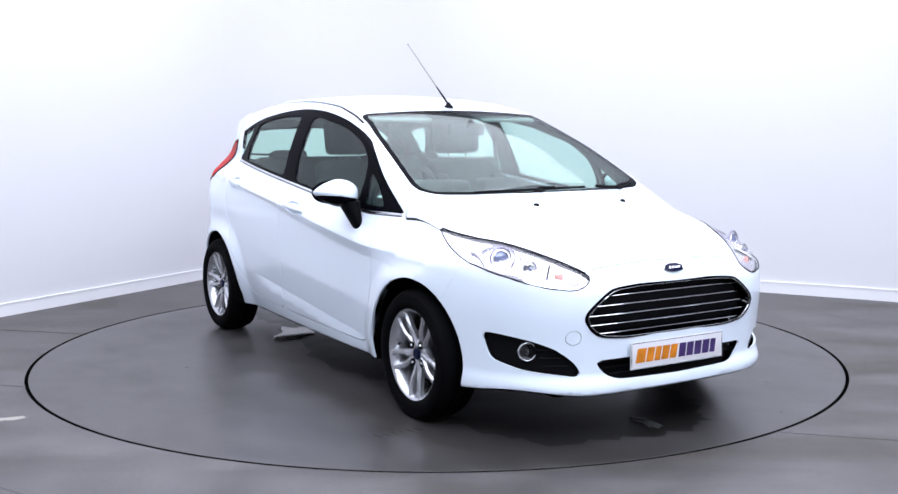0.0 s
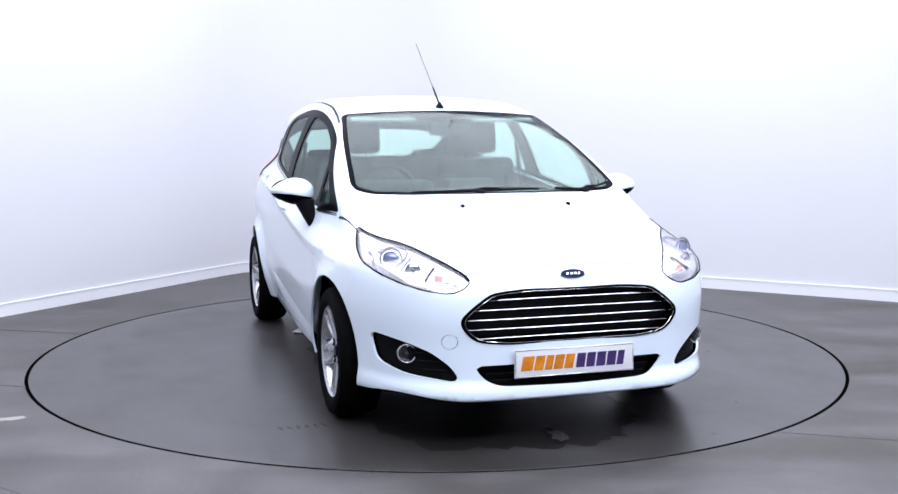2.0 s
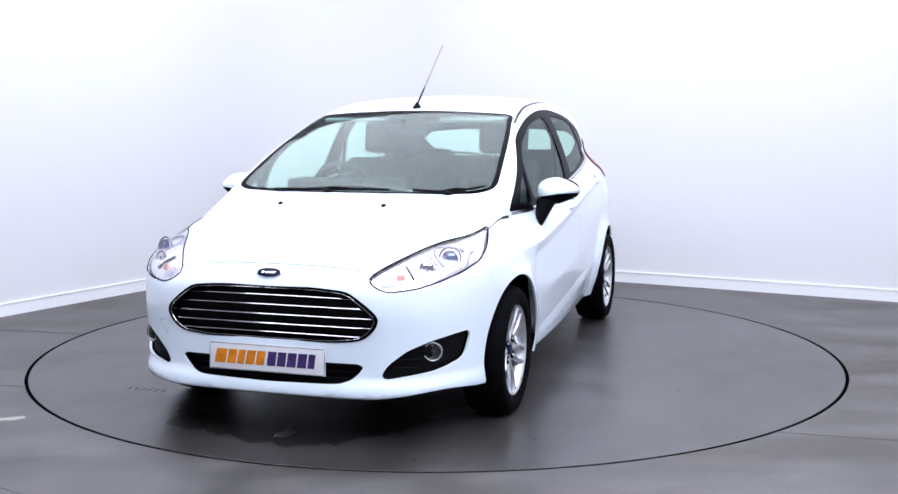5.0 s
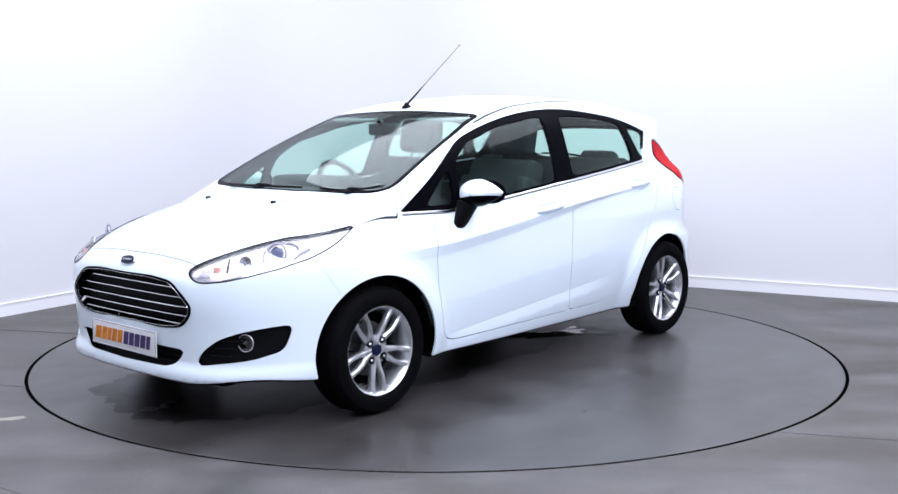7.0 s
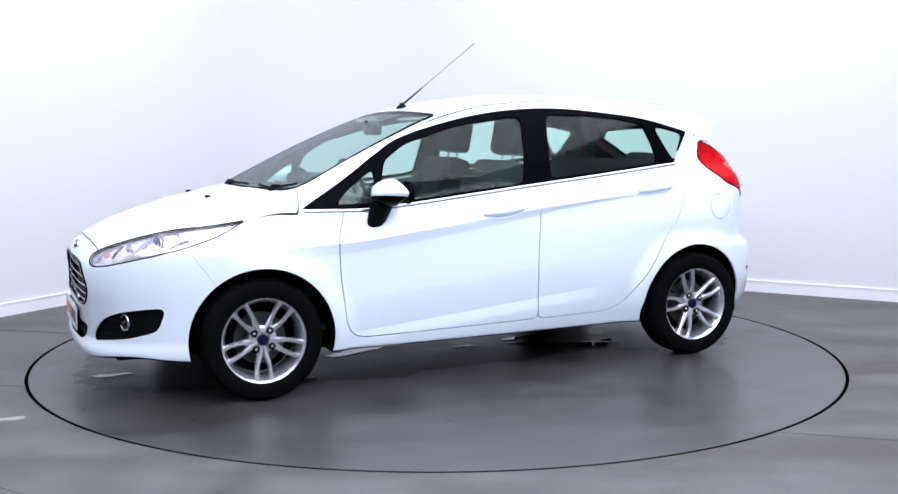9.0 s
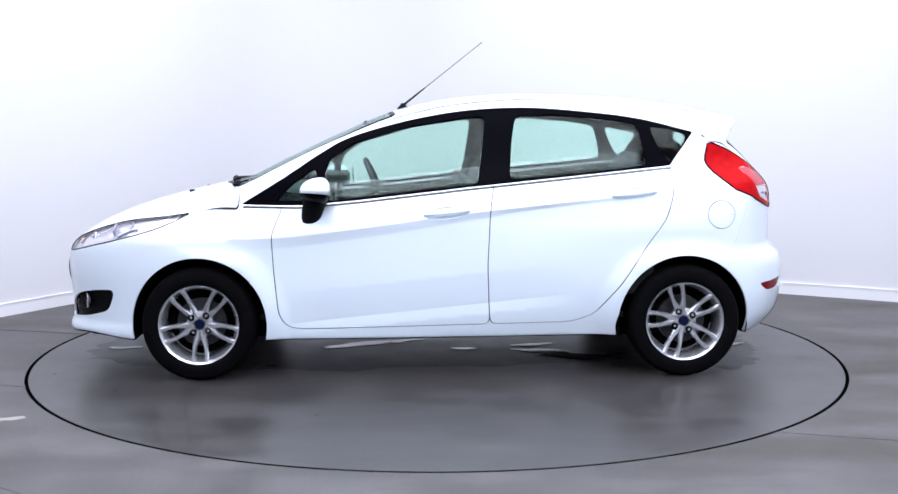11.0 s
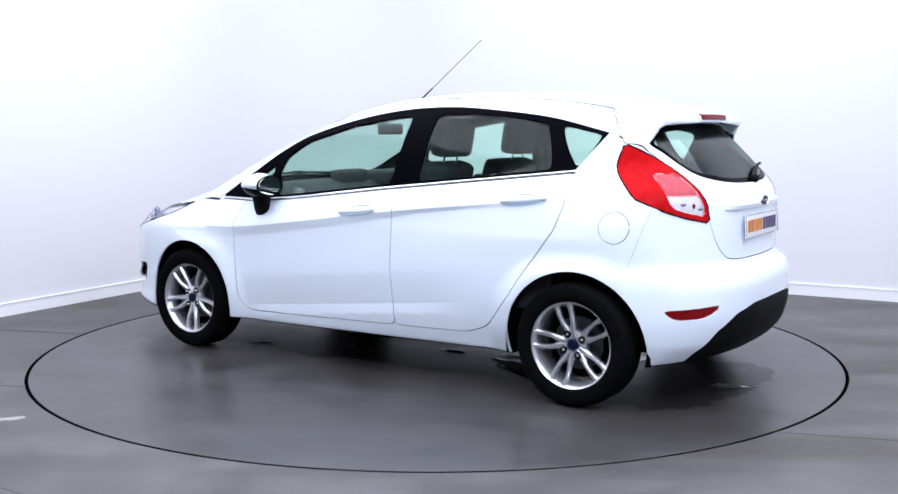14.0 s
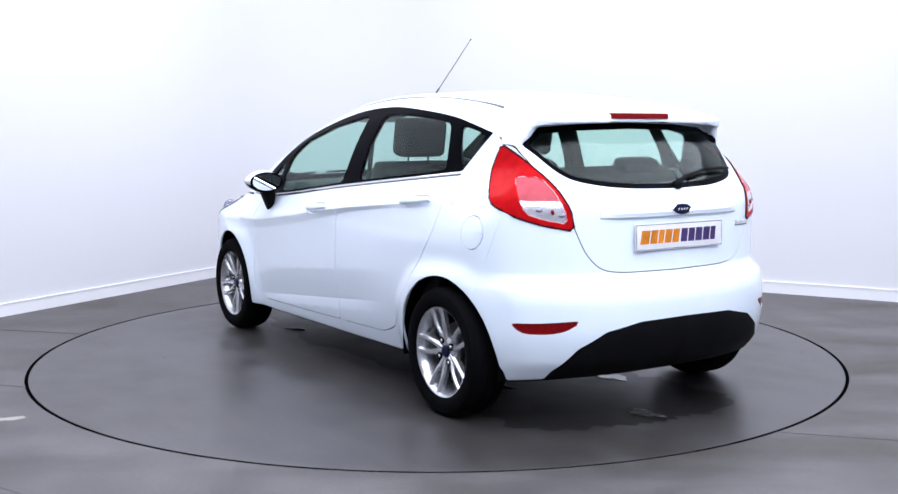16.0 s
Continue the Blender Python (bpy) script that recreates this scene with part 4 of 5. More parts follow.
def build_grille():
    outline = [(y, z) for y, z in rounded(GRILLE, 2) if y >= 0]
    outline = sorted(outline, key=lambda q: math.atan2(q[1] - 0.54, q[0] - 0.05))
    half = [on_front(max(y, 0.0), z) for y, z in outline]
    pts = [p - n * 0.002 for p, n in half]
    loop = pts + [Vector((p.x, -p.y, p.z)) for p in reversed(pts)]
    part("grille_surround", loop_tube(loop, 0.0075), BLACK, front_bumper, "gloss black grille surround")
    part("grille_rim", loop_tube([p + Vector((0.006, 0, 0)) + (Vector((0, 0, 0.54)) - Vector((0, p.y, p.z))) * 0.018 for p in loop], 0.0015), CHROME, front_bumper, "thin chrome grille rim")
    for z in (0.612, 0.573, 0.534, 0.496, 0.460):
        w = grille_half_width(z) - 0.010
        ys = [w * (i / 12 - 1) for i in range(25)]
        front = [on_front(y, z + 0.004 * (1 - (y / w) ** 2))[0] - Vector((0.014, 0, 0)) for y in ys]
        bm = bmesh.new()
        rows = [[bm.verts.new(p + Vector(o)) for o in ((0, 0, -0.0022), (0.0015, 0, 0), (0, 0, 0.0022), (-0.028, 0, 0.002), (-0.028, 0, -0.002))] for p in front]
        for a, b in zip(rows, rows[1:]):
            for k in range(5):
                bm.faces.new((a[k], a[(k + 1) % 5], b[(k + 1) % 5], b[k]))
        bm.faces.new(rows[0])
        bm.faces.new(rows[-1])
        part("grille_bar", bm, CHROME, front_bumper, "thin chrome grille bar")
    for z in (0.285, 0.312, 0.338):
        w = 0.33 + (z - 0.285) * 1.0
        pts = [on_front(w * (i / 8 - 1), z)[0] - Vector((0.03, 0, 0)) for i in range(17)]
        part("intake_bar", tube(pts, 0.004, 6), PLASTIC, front_bumper)


def number_plate(name, m, parent, label, scale=1.0):
    """A plate with a slanted print of plain blocks: half orange, half purple."""
    plate = box((0.520 * scale, 0.112 * scale, 0.006), (0, 0, 0.003), 0.0025)
    bmesh.ops.transform(plate, matrix=m, verts=plate.verts)
    ob = part(name, plate, PLATE, parent, label, sharp=30)
    rim = loop_tube([m @ Vector((x * 0.2565 * scale, y * 0.0525 * scale, 0.006)) for x, y in
                     [(1, -1), (1, -0.5), (1, 0), (1, 0.5), (1, 1), (0.5, 1), (0, 1), (-0.5, 1), (-1, 1), (-1, 0.5), (-1, 0), (-1, -0.5), (-1, -1), (-0.5, -1), (0, -1), (0.5, -1)]], 0.0022, 6)
    part("plate_rim", rim, SATIN, ob, "pale plate rim")
    widths = [0.056, 0.046, 0.038, 0.046, 0.044, 0.044, 0.044, 0.046, 0.046, 0.036]
    x = -0.236
    for i, w in enumerate(widths):
        lean = 0.012 if i < 5 else 0.008
        u0, u1 = x, x + w - 0.006
        out = [(u0, -0.029), (u1, -0.029), (u1 + lean, 0.029), (u0 + lean, 0.029)]
        bm = prism([(a * scale, b * scale) for a, b in out], 0.0012, m @ Matrix.Translation((0, 0, 0.0056)))
        part("print_block", bm, ORANGE if i < 5 else PURPLE, ob, smooth=False)
        x += w + (0.008 if i == 4 else 0)
    return ob


def oval_badge(p, n, rx, ry, parent, label):
    m = facing(p, n)
    shape = m @ Matrix.Diagonal((rx, ry, 1, 1))
    bm = lathe([(0.0, 0.008), (0.6, 0.0075), (0.88, 0.005), (0.9, -0.004), (0.0, -0.004)], 40, "z")
    bmesh.ops.transform(bm, matrix=shape, verts=bm.verts)
    ob = part("badge", bm, BADGE, parent, label)
    rim = lathe([(0.88, 0.004), (0.94, 0.008), (1.0, 0.004), (1.0, -0.004), (0.88, -0.004)], 40, "z")
    bmesh.ops.transform(rim, matrix=shape, verts=rim.verts)
    part("badge_rim", rim, CHROME, ob, "chrome badge rim")
    # bright strokes, no letters
    for u in (-0.42, -0.1, 0.18, 0.45):
        bar = box((0.16, 0.42, 0.002), (u, 0, 0.0085), turn=pose(0, 0, 0, 0, 0, -14))
        bmesh.ops.transform(bar, matrix=shape, verts=bar.verts)
        part("badge_stroke", bar, CHROME, ob, smooth=False)


def build_lamps():
    for s in (1, -1):
        head = [o for o in car.children if o.name.startswith("headlamp")][0 if s > 0 else 1]
        d = Vector((1, s * 1, 0)).normalized()
        across = Vector((-0.70711, s * 0.70711, 0))

        def in_lamp(u, v, deep):
            """A point under the lamp cover, by its place across the slanted lamp."""
            q, k = skin_point(across * u + d * 2.6 + Vector((0, 0, v)), -d)
            return q - k * deep

        aim = Vector((0.93, s * 0.30, 0.16)).normalized()
        m = facing(in_lamp(-0.722, 0.760, 0.008), aim)
        part("projector_lens", dome(0.029, 0.008, m), LENS, head, "blue-grey projector lens")
        part("projector_ring", ring(0.032, 0.0035, m), CHROME, head, "chrome projector ring")
        part("projector_bezel", ring(0.044, 0.0045, m @ Matrix.Translation((0, 0, -0.002))), LAMP_GREY, head)
        brow = [(-0.632, 0.776), (-0.650, 0.790), (-0.690, 0.799), (-0.735, 0.796), (-0.765, 0.782), (-0.778, 0.760), (-0.772, 0.732)]
        part("lamp_brow", tube([in_lamp(u, v, 0.006) for u, v in curved(brow, 4)], 0.0045, 6, 0.003), LAMP_GREY, head, "grey curved brow over the lens")
        wedge = [(-0.585, 0.772), (-0.618, 0.762), (-0.640, 0.744), (-0.652, 0.728)]
        part("lamp_wedge", tube([in_lamp(u, v, 0.008) for u, v in curved(wedge, 3)], 0.007, 6, 0.003), LAMP_GREY, head)
        m2 = facing(in_lamp(-0.850, 0.728, 0.009), aim)
        part("main_beam_bowl", dome(0.027, 0.004, m2), CHROME, head)
        part("main_beam_ring", ring(0.029, 0.0025, m2), LAMP_GREY, head)
        part("main_beam_bulb", ball((0.007, 0.007, 0.006), (0, 0, 0.004), 12, 8), LENS, head).data.transform(m2)
        for u, lo, hi, thick, mat in ((-0.800, 0.722, 0.775, 0.0022, LAMP_GREY), (-0.815, 0.720, 0.770, 0.0018, SATIN), (-0.895, 0.695, 0.742, 0.002, SATIN), (-0.922, 0.690, 0.738, 0.0042, STEEL)):
            part("reflector_blade", tube([in_lamp(u, lo, 0.007), in_lamp(u, (lo + hi) / 2, 0.007), in_lamp(u, hi, 0.007)], thick, 6), mat, head)
        am = facing(in_lamp(-0.968, 0.697, 0.010), Vector((0.85, s * 0.45, 0.25)))
        part("indicator_lens", box((0.034, 0.034, 0.012), (0, 0, 0), 0.005), AMBER, head, "pale orange indicator lens").data.transform(am)
        for k in range(5):
            v = 0.664 + 0.008 * k
            part("lamp_rib", tube([in_lamp(-1.052 + 0.004 * k, v, 0.008), in_lamp(-0.996, v + 0.006, 0.008)], 0.0015, 5), LAMP_GREY, head)
        # dark seal all round the lamp
        edge = []
        for u, v in rounded(HEADLAMP, 1):
            w, nn = skin_point(across * u + d * 2.6 + Vector((0, 0, v)), -d)
            edge.append(w + nn * 0.0005)
        part("lamp_seal", loop_tube(edge, 0.0032, 6), BLACK, head, "dark seal round the lamp")
        # fog lamp in its recess
        p, n = skin_point((1.855 + 0.5, s * (0.658 + 0.4), 0.392), (-0.5, -s * 0.4, 0))
        aim = Vector((0.93, s * 0.36, 0))
        m = facing(p - n * 0.012, aim)
        fog = part("fog_lamp", dome(0.034, 0.010, m), CLEAR, front_bumper, "round clear fog lamp")
        part("fog_bowl", dome(0.031, -0.012, m @ Matrix.Translation((0, 0, -0.004))), STEEL, fog, "dark fog lamp bowl")
        part("fog_ring", ring(0.036, 0.0038, m), SATIN, fog, "bright fog lamp ring")
        part("fog_bulb", ball((0.008, 0.008, 0.012), (0, 0, 0), 12, 8), STEEL, fog).data.transform(m)
        # ribs in the recess
        for t in (0.25, 0.5, 0.75):
            z = 0.30 + 0.13 * t
            pts = []
            for i in range(7):
                yy = s * (0.50 + 0.10 * t + (0.10 - 0.05 * t) * i / 6)
                w, nn = on_front(yy, z)
                pts.append(w - nn * 0.018)
            part("recess_rib", tube(pts, 0.0035, 6), PLASTIC, front_bumper)


def build_mirrors():
    for s in (1, -1):
        c = Vector((0.615, s * 0.893, 0.972))
        bm = bmesh.new()
        bmesh.ops.create_uvsphere(bm, u_segments=40, v_segments=28, radius=1)
        for v in bm.verts:
            x, y, z = v.co
            out = y * s
            # fuller inside, drawn to a point outside; flat at the back
            x = x * 0.105 if x > 0 else x * 0.050
            zz = z * (0.066 - 0.016 * max(out, 0)) + (-0.006 * out if z > 0 else 0.010 * out)
            v.co = (x - 0.030 * max(out, 0) ** 2, y * 0.106, zz)
        bmesh.ops.translate(bm, vec=c, verts=bm.verts)
        low = bm.copy()
        n = Vector((-0.10, -s * 0.14, 1)).normalized()
        cut = c + Vector((0, 0, -0.023))
        geom = lambda b: b.verts[:] + b.edges[:] + b.faces[:]
        bmesh.ops.bisect_plane(bm, geom=geom(bm), plane_co=cut, plane_no=n, clear_inner=True)
        bmesh.ops.bisect_plane(low, geom=geom(low), plane_co=cut, plane_no=n, clear_outer=True)
        strip = bm.copy()
        bmesh.ops.bisect_plane(strip, geom=geom(strip), plane_co=c + Vector((0, 0, -0.004)), plane_no=Vector((0, s * 0.12, 1)).normalized(), clear_outer=True)
        bmesh.ops.bisect_plane(strip, geom=geom(strip), plane_co=c + Vector((0, s * 0.008, 0)), plane_no=Vector((0, s, 0.5)).normalized(), clear_inner=True)
        bmesh.ops.bisect_plane(strip, geom=geom(strip), plane_co=c + Vector((-0.045, 0, 0)), plane_no=Vector((1, 0, 0)), clear_inner=True)
        bmesh.ops.holes_fill(bm, edges=[e for e in bm.edges if e.is_boundary], sides=0)
        bmesh.ops.holes_fill(low, edges=[e for e in low.edges if e.is_boundary], sides=0)
        shell = part("door_mirror", bm, PAINT, car, "white door mirror on a black foot", sharp=50)
        part("mirror_base", low, BLACK, shell, "black lower half of the mirror", sharp=50)
        face = lathe([(0.0, 0.0), (0.92, 0.0), (1.0, 0.1), (1.0, 0.3), (0.0, 0.3)], 40, "z")
        m = facing(c + Vector((-0.060, -s * 0.004, 0.0)), Vector((-1, s * 0.05, 0))) @ Matrix.Diagonal((0.098, 0.057, 0.02, 1))
        bmesh.ops.transform(face, matrix=m @ Matrix.Translation((0, 0, 0.6)), verts=face.verts)
        part("mirror_frame", face, BLACK, shell)
        pane = lathe([(0.0, 0.95), (0.86, 0.95), (0.88, 0.85), (0.0, 0.85)], 40, "z")
        bmesh.ops.transform(pane, matrix=m, verts=pane.verts)
        part("mirror_glass", pane, MIRROR, shell, "mirror glass")
        strip.normal_update()
        for v in strip.verts:
            v.co += v.normal * 0.0022
        part("indicator_repeater", strip, LAMP_GREY, shell, "clear indicator repeater", sharp=50)
        d, nn = on_side(0.69, 0.812, s)
        foot = bmesh.new()
        rings = []
        for t in (0, 0.25, 0.5, 0.75, 1):
            a, b = d + Vector((-0.01, -s * 0.012, -0.012)), c + Vector((0.03, -s * 0.050, -0.038))
            p = a.lerp(b, t)
            rx, ry = 0.036 + 0.026 * math.sqrt(t), 0.018 + 0.036 * t
            rings.append([foot.verts.new(p + Vector((rx * math.cos(k * math.pi / 8), ry * math.sin(k * math.pi / 8), 0))) for k in range(16)])
        for a, b in zip(rings, rings[1:]):
            for k in range(16):
                foot.faces.new((a[k], a[(k + 1) % 16], b[(k + 1) % 16], b[k]))
        foot.faces.new(rings[0])
        foot.faces.new(rings[-1])
        part("mirror_foot", foot, PLASTIC, shell, "black mirror foot")


def build_handles():
    doors = {k: [o for o in car.children if o.name.startswith(k)] for k in ("front_door", "rear_door")}
    for i, s in enumerate((1, -1)):
        for key, x, z, slope in (("front_door", *HANDLE_FRONT), ("rear_door", *HANDLE_REAR)):
            door = doors[key][i]
            p, n = on_side(x, z, s)
            tilt = math.degrees(math.atan(slope))
            grip = bmesh.new()
            rings = []
            for t in np.linspace(-1, 1, 21):
                lift = 0.014 * (1 - t ** 4) + 0.006
                h = 0.0150 * math.sqrt(max(1 - (t * 0.97) ** 2, 0.02)) + 0.003
                q, k = on_side(x + 0.118 * t, z - slope * 0.118 * t, s)
                up = (Vector((0, 0, 1)) - k * k.z).normalized()
                c = q + k * lift * 0.72
                rings.append([grip.verts.new(c + up * h * math.cos(b) + k * 0.0105 * math.sin(b)) for b in [2 * math.pi * j / 12 for j in range(12)]])
            for a, b in zip(rings, rings[1:]):
                for j in range(12):
                    grip.faces.new((a[j], a[(j + 1) % 12], b[(j + 1) % 12], b[j]))
            grip.faces.new(rings[0])
            grip.faces.new(rings[-1])
            part("door_handle", grip, PAINT, door, "white pull handle")
    p, n = on_side(-1.498, 0.842, 1)
    part("flap_grip", box((0.022, 0.006, 0.010), p + n * 0.001, 0.0025), PAINT, [o for o in car.children if o.name.startswith("fuel_flap")][0])


def build_strips():
    """Bright strip along the foot of the side windows, over a dark lip."""
    for s, frame_ in zip((1, -1), [o for o in car.children if o.name.startswith("window_surround")]):
        xs, zs = zip(*sorted(BELT))
        for name, drop, high, out, mat, label in (("belt_strip", -0.005, 0.0055, 0.005, CHROME, "bright chrome strip under the windows"), ("belt_lip", -0.0125, 0.002, 0.0025, SEAM, "dark lip under the strip")):
            bm = bmesh.new()
            rows = []
            for x in np.linspace(1.02, -1.19, 60):
                z = float(np.interp(x, xs, zs)) + drop
                p, n = on_side(float(x), z, s)
                up = (Vector((0, 0, 1)) - n * n.z).normalized()
                rows.append([bm.verts.new(p + up * u + n * v) for u, v in ((-high, -0.004), (-high, out * 0.6), (0, out), (high, out * 0.6), (high, -0.004))])
            for a, b in zip(rows, rows[1:]):
                for k in range(5):
                    bm.faces.new((a[k], a[(k + 1) % 5], b[(k + 1) % 5], b[k]))
            bm.faces.new(rows[0])
            bm.faces.new(rows[-1])
            part(name, bm, mat, frame_, label)


def build_tail_frames():
    """Pale frames round the windows in the tail lamps."""
    lamps = [o for o in car.children if o.name.startswith("tail_lamp")]
    for s, lamp in zip((1, -1), lamps):
        d = Vector((-1, s, 0)).normalized()
        across = Vector((0.70711, s * 0.70711, 0))
        pts = []
        for u, v in rounded(TAIL_INNER, 1):
            p, n = skin_point(across * u + d * 2.6 + Vector((0, 0, v)), -d)
            pts.append(p + n * 0.003)
        part("lamp_frame", loop_tube(pts, 0.0022, 6), FRAME_PINK, lamp, "pale frame in the lamp")
        rim = []
        for u, v in rounded(TAIL_LAMP, 1):
            p, n = skin_point(across * u + d * 2.6 + Vector((0, 0, v)), -d)
            rim.append(p + n * 0.003)
        part("lamp_rim", loop_tube(rim, 0.0045, 6), LAMP_EDGE, lamp, "dark red rim of the lamp")
        for u, v in ((-0.745, 0.945), (-0.838, 0.922)):
            p, n = skin_point(across * u + d * 2.6 + Vector((0, 0, v)), -d)
            part("reversing_facet", ball((0.016, 0.016, 0.009), p - n * 0.005, 10, 8), LAMP_GREY, lamp)
        bar = []
        for u in np.linspace(-0.825, -0.668, 8):
            p, n = skin_point(across * float(u) + d * 2.6 + Vector((0, 0, 0.980)), -d)
            bar.append(p + n * 0.002)
        part("lamp_divider", tube(bar, 0.0022, 6), FRAME_PINK, lamp)
        p, n = skin_point(across * -0.80 + d * 2.6 + Vector((0, 0, 0.935)), -d)
        part("reversing_bulb", ball((0.009, 0.009, 0.012), p - n * 0.002, 12, 8), REFLEX, lamp)


def build_top_bits():
    # whip aerial at the front of the roof
    p, n = on_top(0.205, 0.0)
    tip = Vector((-0.245, 0.0, 1.768))
    foot = lathe([(0.0, 0.030), (0.008, 0.028), (0.012, 0.016), (0.022, 0.004), (0.024, -0.006), (0.0, -0.006)], 20, "z")
    bmesh.ops.transform(foot, matrix=Matrix.Translation(p) @ Matrix.Diagonal((1.5, 1, 1, 1)), verts=foot.verts)
    aerial = part("aerial", foot, PLASTIC, car, "whip aerial on a black rubber foot")
    base = p + Vector((-0.005, 0, 0.02))
    part("aerial_spring", tube([base, base.lerp(tip, 0.12), base.lerp(tip, 0.27)], 0.0065, 8, 0.0042), PLASTIC, aerial)
    part("aerial_rod", tube([base.lerp(tip, 0.26), base.lerp(tip, 0.6), tip], 0.0036, 8, 0.0028), ROD, aerial, "thin metal aerial rod")
    part("aerial_tip", ball((0.0042, 0.0042, 0.0042), tip, 10, 8), PLASTIC, aerial)
    for y in (0.255, -0.257):
        p, n = on_top(1.372, y)
        part("washer_jet", ball((0.017, 0.011, 0.009), p + n * 0.002, 14, 10), PLASTIC, car, "small black washer jet")
    # wipers rest along the foot of the windscreen
    for a, b, piv in (((1.105, -0.42), (1.150, 0.20), (1.15, -0.10)), ((1.115, 0.30), (1.010, 0.630), (1.06, 0.47))):
        blade = []
        for i in range(13):
            t = i / 12
            x, y = a[0] + (b[0] - a[0]) * t, a[1] + (b[1] - a[1]) * t
            x += 0.050 * math.sin(math.pi * t) if a[1] < 0 else 0.028 * math.sin(math.pi * t)
            p, n = on_top(x, y)
            blade.append(p + n * 0.010)
        wiper = part("wiper", tube(blade, 0.0075, 8, 0.0055), PLASTIC, car, "black windscreen wiper")
        q, k = on_top(piv[0] + 0.03, piv[1])
        part("wiper_arm", tube([q + k * 0.004, q.lerp(blade[6], 0.5) + k * 0.013, blade[8] + Vector((0, 0, 0.006))], 0.009, 8, 0.006), PLASTIC, wiper)
        part("wiper_hub", ball((0.028, 0.024, 0.012), q + k * 0.002, 16, 10), PLASTIC, wiper)
    # rear wiper
    pts = [on_back(y, z) for y, z in ((-0.06, 1.040), (-0.14, 1.062), (-0.26, 1.082), (-0.40, 1.088), (-0.47, 1.085))]
    pts = [p + n * 0.018 for p, n in pts]
    rw = part("wiper", tube(pts, 0.010, 8, 0.006), PLASTIC, tailgate, "black rear wiper")
    p, n = on_back(-0.045, 1.030)
    part("wiper_hub", ball((0.024, 0.026, 0.022), p + n * 0.012, 16, 10), PLASTIC, rw)
    # high brake lamp in the spoiler edge
    lamp = bmesh.new()
    rows = []
    for i in range(13):
        y = 0.170 * (i / 6 - 1)
        x = -(1.605 - 0.16 * y * y)
        rows.append([lamp.verts.new((x + dx, y, 1.336 + dz)) for dx, dz in ((-0.004, -0.013), (-0.007, 0.0), (-0.003, 0.013), (0.02, 0.013), (0.02, -0.013))])
    for a, b in zip(rows, rows[1:]):
        for k in range(5):
            lamp.faces.new((a[k], a[(k + 1) % 5], b[(k + 1) % 5], b[k]))
    lamp.faces.new(rows[0])
    lamp.faces.new(rows[-1])
    part("high_brake_lamp", lamp, REFLEX, tailgate, "dark red high brake lamp")


def build_ends():
    p, n = on_front(0.0, 0.36)
    number_plate("front_plate", facing(Vector((p.x + 0.010, 0, 0.358)), Vector((1, 0, 0.02))), front_bumper, "white dealer plate with orange and purple print")
    part("plate_backing", box((0.03, 0.46, 0.085), (p.x - 0.006, 0, 0.360), 0.006), PLASTIC, front_bumper)
    p, n = on_back(0.0, 0.82)
    number_plate("rear_plate", facing(p + Vector((-0.006, -0.010, 0)), Vector((-1, 0, 0.05))), tailgate, "white dealer plate with orange and purple print")
    p, n = on_front(0.0, 0.698)
    oval_badge(p + n * 0.003, n, 0.057, 0.023, front_bumper, "dark blue oval badge with a chrome rim")
    # ledge over the rear plate, with the oval badge on it
    rows, bm = [], bmesh.new()
    for i in range(25):
        y = 0.405 * (i / 12 - 1)
        q = on_back(y, 0.922)[0]
        k = 1 - (abs(i - 12) / 12) ** 8 * 0.8
        rows.append([bm.verts.new(q + Vector(o)) for o in ((-0.002, 0, -0.018), (-0.016 * k, 0, -0.014), (-0.020 * k, 0, 0.004), (-0.012 * k, 0, 0.014), (0.0, 0, 0.018), (0.015, 0, 0))])
    for a, b in zip(rows, rows[1:]):
        for k in range(6):
            bm.faces.new((a[k], a[(k + 1) % 6], b[(k + 1) % 6], b[k]))
    bm.faces.new(rows[0])
    bm.faces.new(rows[-1])
    part("plate_ledge", bm, PAINT, tailgate, "white ledge over the rear plate", sharp=28)
    p, n = on_back(-0.012, 0.932)
    oval_badge(p + Vector((-0.018, 0, 0.002)), Vector((-1, 0, 0.1)), 0.056, 0.024, tailgate, "dark oval badge with a chrome rim")
    # small chrome script, as plain bars
    for i, h in enumerate((0.026, 0.017, 0.022, 0.017, 0.017)):
        q, k = on_back(-0.415 - 0.024 * i, 0.838 + h / 2)
        part("script_bar", box((0.004, 0.015, h), q + k * 0.002, 0.001), CHROME, tailgate)
    # tailpipe silencer hangs behind the rear axle
    sil = lathe([(0.0, 0.26), (0.07, 0.26), (0.085, 0.24), (0.085, -0.24), (0.07, -0.26), (0.0, -0.26)], 24, "y")
    bmesh.ops.transform(sil, matrix=pose(-1.62, -0.12, 0.27), verts=sil.verts)
    part("silencer", sil, UNDER, car, "dark exhaust silencer")
    part("floor_tray", box((2.6, 1.30, 0.05), (0.0, 0, 0.215), 0.01), UNDER, car, "dark floor tray")
    for x in (WHEEL_X, -WHEEL_X):
        part("axle_beam", box((0.14, 1.30, 0.10), (x, 0, 0.24), 0.02), UNDER, car)
    part("engine_tray", box((0.75, 1.05, 0.06), (1.50, 0, 0.215), 0.02), UNDER, car)


